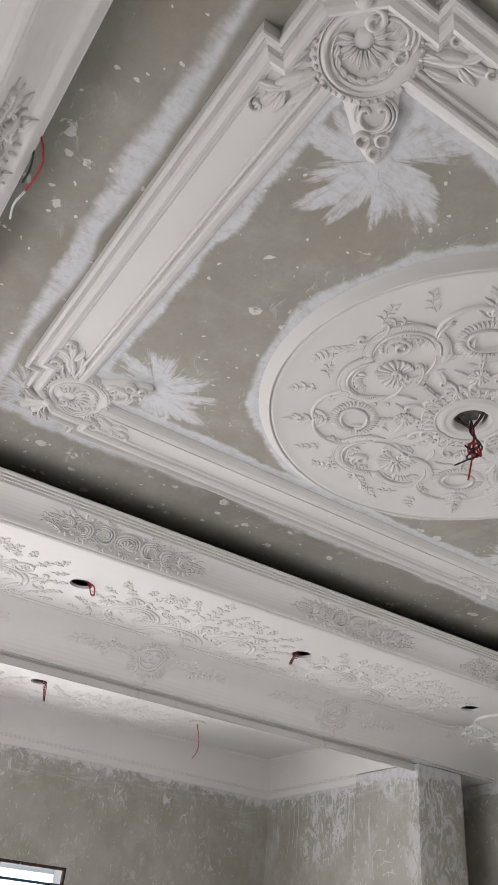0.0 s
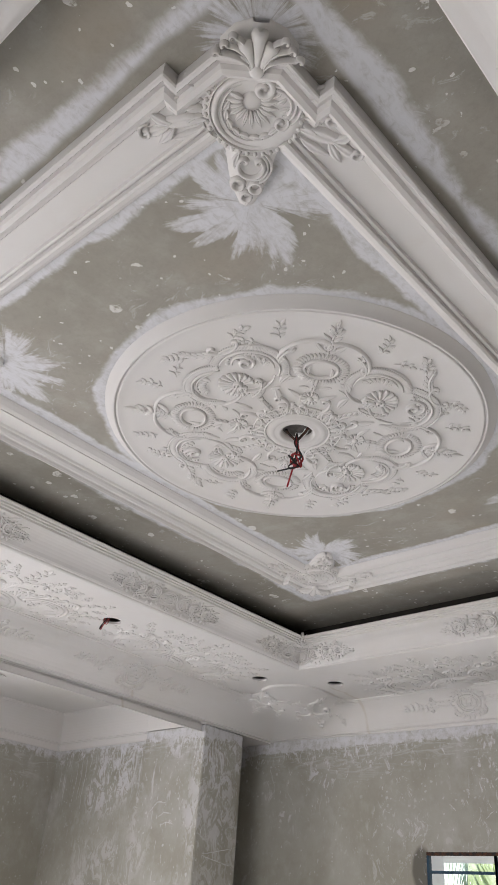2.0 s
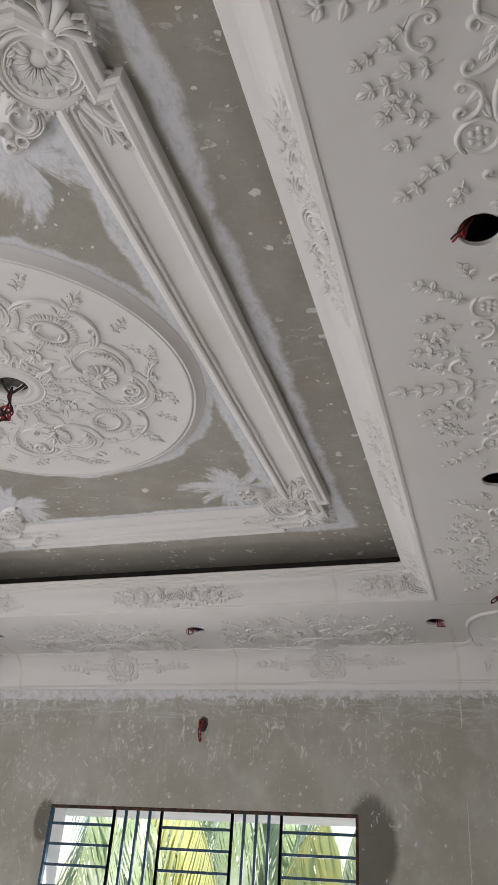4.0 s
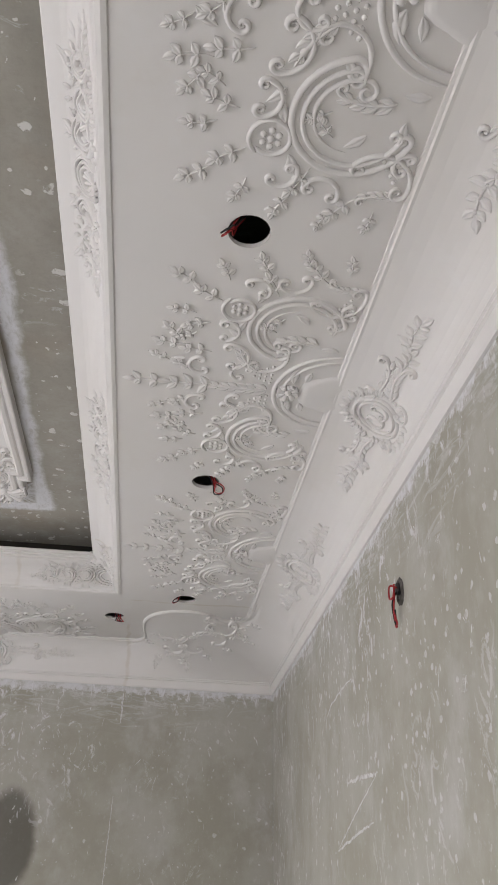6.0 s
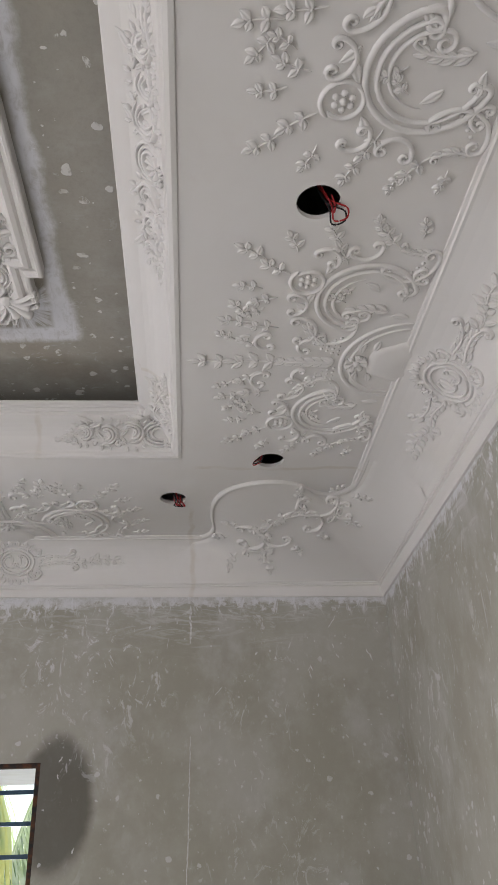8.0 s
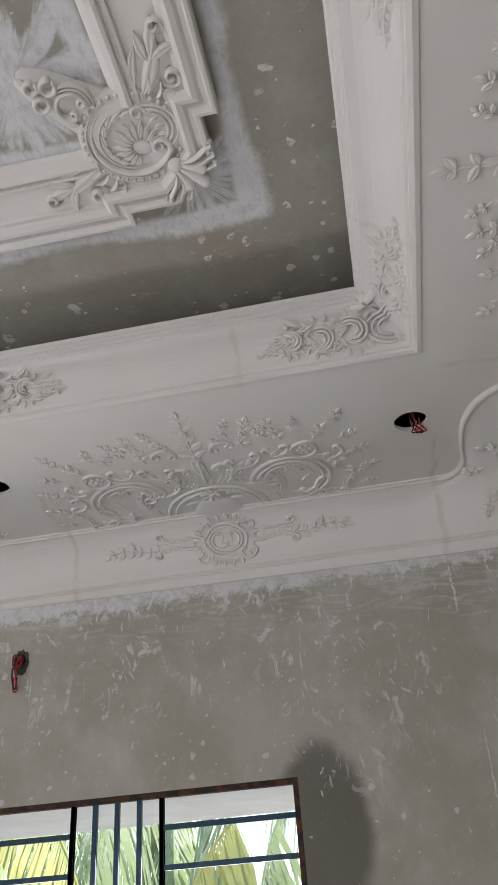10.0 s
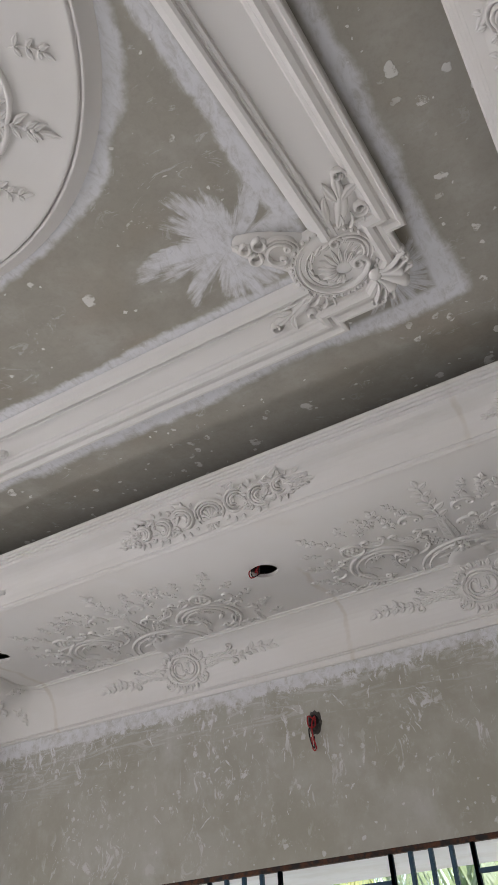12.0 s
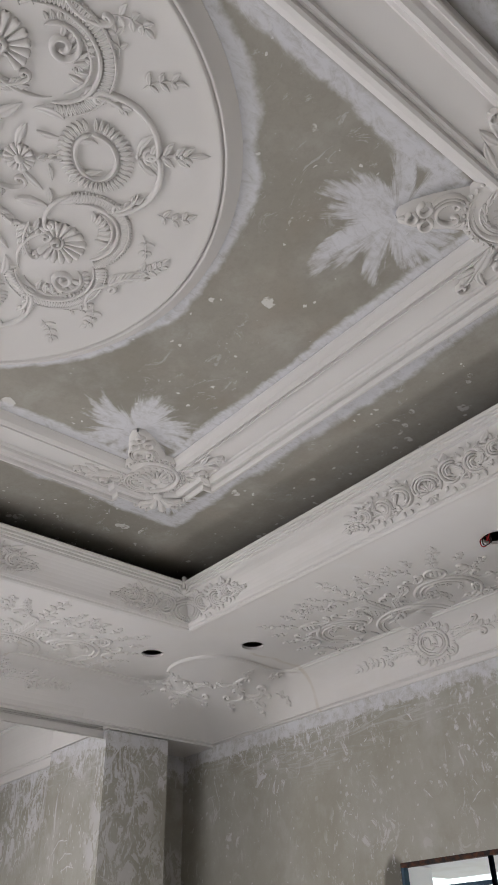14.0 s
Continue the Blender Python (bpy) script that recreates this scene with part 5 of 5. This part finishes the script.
# ---- relief on the swelling corners ----
def corner_relief(sx, sy):
    t = thing("corner_cornice_ornament", "white gypsum scrolls and flower sprigs on the cornice corner", "ornament", (0, 0, 0), "reliefs of the cornice corners")

    def flat(u, v, h):
        # level coordinates in metres round the middle of the piece
        x, y = 1.96 + u * 0.707 + v * 0.707, 2.42 - u * 0.707 + v * 0.707
        d = 1.0 / ((CORNER_GRID[:, 0] - x) ** 2 + (CORNER_GRID[:, 1] - y) ** 2 + 2e-5) ** 2.5
        return (sx * x, sy * y, float((d * CORNER_GRID[:, 2]).sum() / d.sum()) - h)
    for s in (1, -1):
        r = Relief(lambda u, v, h, s=s: flat(s * u, v, h))
        r.stroke(c_scroll(0.20, -0.10, 0.085, 0.6, 4.4, 0.35, 0.3), 0.008, 0.011).cut("scroll", t)
        r.stroke(c_scroll(0.09, -0.02, 0.06, -1.0, 2.4, 0.3, 0.35), 0.007, 0.011).cut("scroll", t)
        r.stroke(c_scroll(0.26, 0.02, 0.05, 2.0, 5.4, 0.35, 0.3), 0.007, 0.010).cut("scroll", t)
        r.acanthus_parts(t, 0.03, -0.12, 0.2, 0.15, 0.011, 0.9, 0.55, 5, True)
        r.acanthus_parts(t, 0.15, 0.03, -0.2, 0.13, 0.011, -0.8, 0.55, 4, True)
        for x, y, a in ((0.05, -0.17, 1.9), (0.16, -0.18, -0.9), (0.28, -0.13, -0.3), (0.32, -0.03, 0.1), (0.06, 0.05, 1.2), (0.20, 0.06, 0.7)):
            r.sprig_parts(t, x, y, a, 0.075, 0.010, 0.3, 2, 0.55)
        r.fan(0.13, -0.13, 0.5, 0.004, 0.03, 6.0, 8, 0.012).cut("flower", t)
    return t


CORNER_GRID = np.array([corner_surface(i / 60, j / 12) for i in range(61) for j in range(13)])
for sx in (1, -1):
    for sy in (1, -1):
        corner_relief(sx, sy)


# ---- wires, boxes and marks ----
def tube(pts, r, n=6):
    pts = smooth_line(pts, 6)
    bm = bmesh.new()
    rings = []
    for i, p in enumerate(pts):
        d = (pts[min(i + 1, len(pts) - 1)] - pts[max(i - 1, 0)]).normalized()
        a = d.orthogonal().normalized()
        b = d.cross(a)
        rings.append([bm.verts.new(p + (a * math.cos(2 * math.pi * k / n) + b * math.sin(2 * math.pi * k / n)) * r) for k in range(n)])
    for q, w in zip(rings, rings[1:]):
        for k in range(n):
            bm.faces.new((q[k], q[(k + 1) % n], w[(k + 1) % n], w[k]))
    bm.faces.new(rings[0])
    bm.faces.new(rings[-1][::-1])
    return bm


def lamp_wires(x, y, turn, drop, seed):
    """Loops of cable that hang out of a lamp cut-out."""
    rnd = random.Random(seed)
    t = thing("lamp_wires", "red and black cable loop hanging from a lamp cut-out", "cable", (x, y, SOFFIT), "cable loops of the lamp cut-outs")
    t.rotation_euler = (0, 0, radians(turn))
    for nm, mat, side in (("red_wire", M_RED, -1), ("black_wire", M_BLACK, 1)):
        w = 0.010 + 0.006 * rnd.random()
        o = side * 0.006
        part(nm, tube([(-0.01, o, 0.10), (0.02, o + 0.008, 0.04), (0.035, o, 0.012), (0.050 + w, o - w, -0.012), (0.055 + w, o, -drop), (0.050, o + w * 1.5, -drop * 0.8), (0.036, o + 0.005, 0.002), (0.01, o, 0.05)], 0.0024), mat, t)
    part("red_wire", tube([(0.0, 0.01, 0.10), (0.03, 0.016, 0.03), (0.045, 0.012, -0.004), (0.038, -0.012, -0.012), (0.028, -0.018, 0.02)], 0.0024), M_RED, t)
    return t


TURNS = {(1, -0.69): 190, (1, 0.605): 20, (1, 1.895): 200, (1, -1.98): 150}
for i, (x, y) in enumerate(HOLES):
    turn = TURNS.get((1 if x > 1.6 else 0, y), (60, 200, 310, 20, 250)[i % 5])
    if x < -1.2 and y > 1.5:
        continue
    lamp_wires(x, y, turn, 0.030 if x > 1.6 else 0.008 if x > 1.4 else 0.045, i)
lamp_wires(-3.47, -0.25, 40, 0.12, 31)

plate = thing("ceiling_terminal", "white round terminal plate with a long dangling red wire", "cable", (-3.47, 0.945, SOFFIT))
bm = bmesh.new()
bmesh.ops.create_cone(bm, cap_ends=True, segments=24, radius1=0.062, radius2=0.055, depth=0.012, matrix=Matrix.Translation((0, 0, -0.005)))
part("plate", bm, M_GYPSUM, plate)
part("red_wire", tube([(0.0, 0.0, -0.008), (0.005, 0.012, -0.06), (0.0, 0.03, -0.12), (0.0, 0.025, -0.19), (0.0, -0.01, -0.245)], 0.003), M_RED, plate)


def junction(x, y, z, turn):
    """A chased hole in a wall with a conduit end and a cable; local y points into the room."""
    t = thing("wall_junction", "chased wall junction hole with dangling red and black cable", "junction box", (x, y, z), "junction holes of the walls")
    t.rotation_euler = (0, 0, radians(turn))
    rnd = random.Random(int(x * 100))
    rim, floor_ = [], []
    bm = bmesh.new()
    n = 22
    out = [bm.verts.new(((0.029 + 0.008 * rnd.random()) * math.cos(2 * math.pi * i / n), 0.0015, (0.042 + 0.012 * rnd.random()) * math.sin(2 * math.pi * i / n))) for i in range(n)]
    mid = [bm.verts.new((0.025 * math.cos(2 * math.pi * i / n), 0.006 + 0.004 * rnd.random(), 0.037 * math.sin(2 * math.pi * i / n))) for i in range(n)]
    inn = [bm.verts.new((0.020 * math.cos(2 * math.pi * i / n), 0.0025, 0.031 * math.sin(2 * math.pi * i / n))) for i in range(n)]
    for a, b in ((out, mid), (mid, inn)):
        for i in range(n):
            bm.faces.new((a[i], a[(i + 1) % n], b[(i + 1) % n], b[i]))
    bm.faces.new(inn)
    part("broken_rim", bm, M_BOX, t, "dark broken cement rim")
    bm = bmesh.new()
    bmesh.ops.create_cone(bm, cap_ends=True, segments=20, radius1=0.020, radius2=0.020, depth=0.012, matrix=Matrix.Translation((0.0, 0.006, 0.010)) @ Matrix.Rotation(math.pi / 2, 4, "X"))
    part("conduit", bm, M_BLACK, t, "black conduit end")
    part("red_wire", tube([(0.0, 0.008, 0.012), (0.016, 0.030, 0.022), (0.014, 0.034, -0.02), (-0.012, 0.030, -0.022), (-0.010, 0.024, 0.018), (0.006, 0.020, -0.01), (0.004, 0.026, -0.06), (-0.004, 0.022, -0.105), (0.010, 0.022, -0.110), (0.012, 0.024, -0.06)], 0.0032), M_RED, t)
    part("black_wire", tube([(0.004, 0.008, 0.008), (0.020, 0.024, -0.03), (0.014, 0.024, -0.085), (0.004, 0.022, -0.104), (0.000, 0.024, -0.06)], 0.003), M_BLACK, t)
    return t


junction(-0.112, YN, 2.580, 180)
junction(XE, 0.195, 2.455, 90)

# hook box and flex in the middle of the rose
hook = thing("hook_box", "dark open ceiling hook box with tangled red and black flex", "ceiling hook", (0.014, -0.030, SLAB))
# flat dark disc on the solid slab stands for the box's shaded inside
bm = bmesh.new()
bmesh.ops.create_cone(bm, cap_ends=True, segments=28, radius1=0.061, radius2=0.061, depth=0.004, matrix=Matrix.Translation((0, 0, -0.0025)))
part("box", bm, M_BOX, hook)
for s in (1, -1):
    part("hook_rod", tube([(s * 0.042, s * 0.02, -0.005), (s * 0.030, s * 0.012, -0.03), (s * 0.004, 0.0, -0.062)], 0.0055), M_RUST, hook)
part("rubble", tube([(-0.03, 0.03, -0.006), (0.0, 0.04, -0.012), (0.03, 0.025, -0.006)], 0.009), M_SHADE, hook, "crumbs of pale plaster")
rnd = random.Random(5)
for i, mat in enumerate((M_RED, M_BLACK, M_RED, M_BLACK, M_RED)):
    pts = [(0.0, 0.0, -0.03), (0.01 * rnd.uniform(-1, 1), 0.01 * rnd.uniform(-1, 1), -0.08)]
    for k in range(5):
        pts.append((0.022 * rnd.uniform(-1, 1), 0.022 * rnd.uniform(-1, 1), -0.12 - 0.075 * rnd.random()))
    pts.append(((-0.055, 0.02, -0.245) if i == 0 else (-0.10, 0.01, -0.165) if i == 1 else (0.02 * rnd.uniform(-1, 1), 0.0, -0.19)))
    part("red_wire" if mat is M_RED else "black_wire", tube(pts, 0.0032), mat, hook)

# flex that hangs over the lip of the south cove
flex = thing("hanging_flex", "red and black flex hanging over the cove lip", "cable", (0.2, -1.735, LIP))
part("red_wire", tube([(0.06, -0.10, 0.02), (0.045, -0.01, 0.0), (0.0, 0.030, -0.03), (-0.05, 0.035, -0.04), (-0.12, 0.03, -0.03)], 0.003), M_RED, flex)
part("black_wire", tube([(0.02, -0.10, 0.02), (0.005, -0.01, 0.0), (-0.05, 0.015, -0.02), (-0.10, 0.015, -0.03)], 0.003), M_BLACK, flex)
part("pale_wire", tube([(-0.12, 0.03, -0.03), (-0.17, 0.02, -0.04), (-0.24, 0.03, -0.02)], 0.003), M_SHADE, flex)

# ---- chalk and putty scratches on the walls ----
M_CHALK = plain("chalk", (0.62, 0.62, 0.62), (0.42, 0.41, 0.40), 70, 0.9)


def scratch(name, put, lines, label, seed):
    rnd = random.Random(seed)
    r = Relief(put)
    for pts, w in lines:
        fine = []
        for (a, b), (c, d) in zip(pts, pts[1:]):
            k = max(3, int(math.hypot(c - a, d - b) / 0.02))
            fine += [(a + (c - a) * i / k + rnd.uniform(-1, 1) * w * 0.5, b + (d - b) * i / k + rnd.uniform(-1, 1) * w * 0.5) for i in range(k)]
        fine.append(pts[-1])
        r.stroke(fine, w, 0.0012, (0.5, 0.4), 3)
    ob = solid(name, r.v, r.f, M_CHALK)
    return tagged(ob, label, "wall mark", kind="structure")


east = lambda u, v, h: (XE - h, u, v)
north = lambda u, v, h: (u, YN - h, v)
colx = lambda u, v, h: (-2.408 + h, u, v)
coly = lambda u, v, h: (u, 2.037 - h, v)
scratch("chalk_mark", east, [([(1.0, 2.015), (0.8, 2.005), (0.575, 1.985)], 0.011), ([(0.60, 1.985), (0.9, 1.90), (1.21, 1.80)], 0.005), ([(1.20, 1.802), (0.9, 1.835), (0.66, 1.85)], 0.008), ([(1.0, 2.04), (1.005, 1.995)], 0.008)], "white chalk zigzag scratched on the cement wall", 1)
scratch("chalk_mark", east, [([(1.335, 2.30), (1.22, 2.345), (1.04, 2.362), (0.85, 2.362)], 0.007)], "curved white putty stroke on the cement wall", 2)
scratch("chalk_mark", north, [([(1.503, 2.745), (1.500, 2.64), (1.498, 2.55)], 0.007), ([(1.499, 2.18), (1.494, 1.96), (1.482, 1.55)], 0.004)], "long white plumb line on the cement wall", 3)
rnd = random.Random(9)
for nm, put, a0, a1, count, seed, deep in (("putty_drip", east, -0.6, 2.7, 110, 4, 0.38), ("putty_drip", north, 0.95, 2.38, 60, 5, 0.36), ("putty_drip", north, -2.65, 0.95, 110, 6, 0.22), ("putty_drip", colx, 2.06, 2.42, 60, 7, 0.45), ("putty_drip", coly, -3.0, -2.43, 80, 8, 0.45), ("putty_drip", lambda u, v, h: (XW + h, u, v), 0.0, 2.05, 90, 12, 0.30)):
    lines = []
    for i in range(count):
        u, v = rnd.uniform(a0, a1), 2.735 - abs(rnd.gauss(0, deep))
        if put is north and -1.12 < u < 0.9 and v < 2.1:
            continue
        n = rnd.uniform(0.008, 0.05) * rnd.uniform(0.5, 1.4)
        side = rnd.gauss(0, 0.45)
        lines.append(([(u, v), (u + side * n * 0.5, v - n * 0.5), (u + side * n, v - n)], min(n * 0.4, rnd.uniform(0.0012, 0.0055))))
    ob = scratch(nm, put, lines, "short white putty flecks on the cement", seed)
    tagged(ob, kind="stuff")
lines = [([(2.12 + 0.010 * i, 2.74 - 0.05 * (i % 3)), (2.13 + 0.010 * i, 2.60 - 0.05 * (i % 4))], 0.009 - 0.001 * (i % 4)) for i in range(7)]
lines += [([(2.06 + 0.006 * i, 2.6 - 0.13 * i), (2.065 + 0.006 * i, 2.48 - 0.13 * i)], 0.006) for i in range(4)]
lines += [([(2.10, 2.00), (2.39, 2.06)], 0.004), ([(2.10, 1.995), (2.40, 1.955)], 0.004)]
scratch("putty_smear", colx, lines, "white putty smears down the cement column", 17)
lines = [([(-2.90, 2.25), (-2.82, 2.32), (-2.72, 2.31)], 0.006), ([(-2.80, 2.22), (-2.74, 2.25), (-2.66, 2.24)], 0.006), ([(-2.78, 2.17), (-2.70, 2.19), (-2.62, 2.17)], 0.005)]
lines += [([(-2.44 - 0.012 * i, 2.74 - 0.04 * (i % 4)), (-2.445 - 0.012 * i, 2.62 - 0.05 * (i % 3))], 0.008) for i in range(5)]
scratch("putty_smear", coly, lines, "curved white putty smears on the cement column", 18)
bayn = lambda u, v, h: (u, 2.105 - h, v)
lines = []
for i in range(16):
    u, v = -3.9 + 0.055 * i, 2.72
    n = rnd.uniform(0.06, 0.45)
    lines.append(([(u, v), (u + 0.01, v - n * 0.5), (u - 0.01, v - n)], rnd.uniform(0.002, 0.005)))
scratch("putty_drip", bayn, lines, "long white putty drips on the bay wall", 10)


# ---- garden outside ----
def frond(name, mat, at, height, lean, turn, seed, label):
    """A palm frond: a drooping rib with paired narrow leaflets."""
    rnd = random.Random(seed)
    t = thing(name, label, "palm frond", at, "palm fronds outside the window")
    t.rotation_euler = (0, 0, turn)
    rib = [Vector((lean * (k / 14) ** 1.7 * height, 0, height * (k / 14) * (1.25 - 0.45 * (k / 14)))) for k in range(15)]
    part("rib", tube(rib, 0.012, 5), mat, t)
    bm = bmesh.new()
    for i in range(70):
        q = 0.12 + 0.88 * i / 70
        k = min(int(q * 14), 13)
        p = rib[k].lerp(rib[k + 1], q * 14 - k)
        d = (rib[k + 1] - rib[k]).normalized()
        for s in (1, -1):
            n = height * (0.30 + 0.10 * rnd.random()) * (1.1 - 0.5 * q)
            way = (Vector((0, s, 0)) * 0.30 + d * 0.35 + Vector((0, 0, -0.8 - 0.6 * rnd.random()))).normalized()
            droop = Vector((0, 0, -0.45 * n))
            wide = d.cross(way).cross(way).normalized() * 0.016
            a, b, c = p, p + way * n * 0.55, p + way * n + droop
            vs = [bm.verts.new(x) for x in (a - wide * 0.4, a + wide * 0.4, b + wide, b - wide, c)]
            bm.faces.new(vs[:4])
            bm.faces.new((vs[3], vs[2], vs[4]))
    leaf = part("blade", bm, mat, t)
    leaf["kind"] = "stuff"
    return t


k = 0
for y0, n, hmin, hmax in ((6.2, 9, 2.6, 3.6), (7.6, 10, 3.2, 4.6), (9.5, 10, 4.0, 6.0)):
    for i in range(n):
        rnd = random.Random(100 + k)
        x = -3.6 + 6.6 * (i + rnd.random() * 0.8) / n
        yellow = (k % 6 == 0) or (-1.1 < x < -0.6 and k % 3 == 0)
        frond("palm_frond", M_LEAF_Y if yellow else M_LEAF, (x, y0 + rnd.uniform(-0.3, 0.3), -0.2), rnd.uniform(hmin, hmax), rnd.uniform(0.08, 0.3), rnd.uniform(-0.9, 4.0), k, "yellowing palm frond rising outside the window" if yellow else "green palm frond rising outside the window")
        k += 1
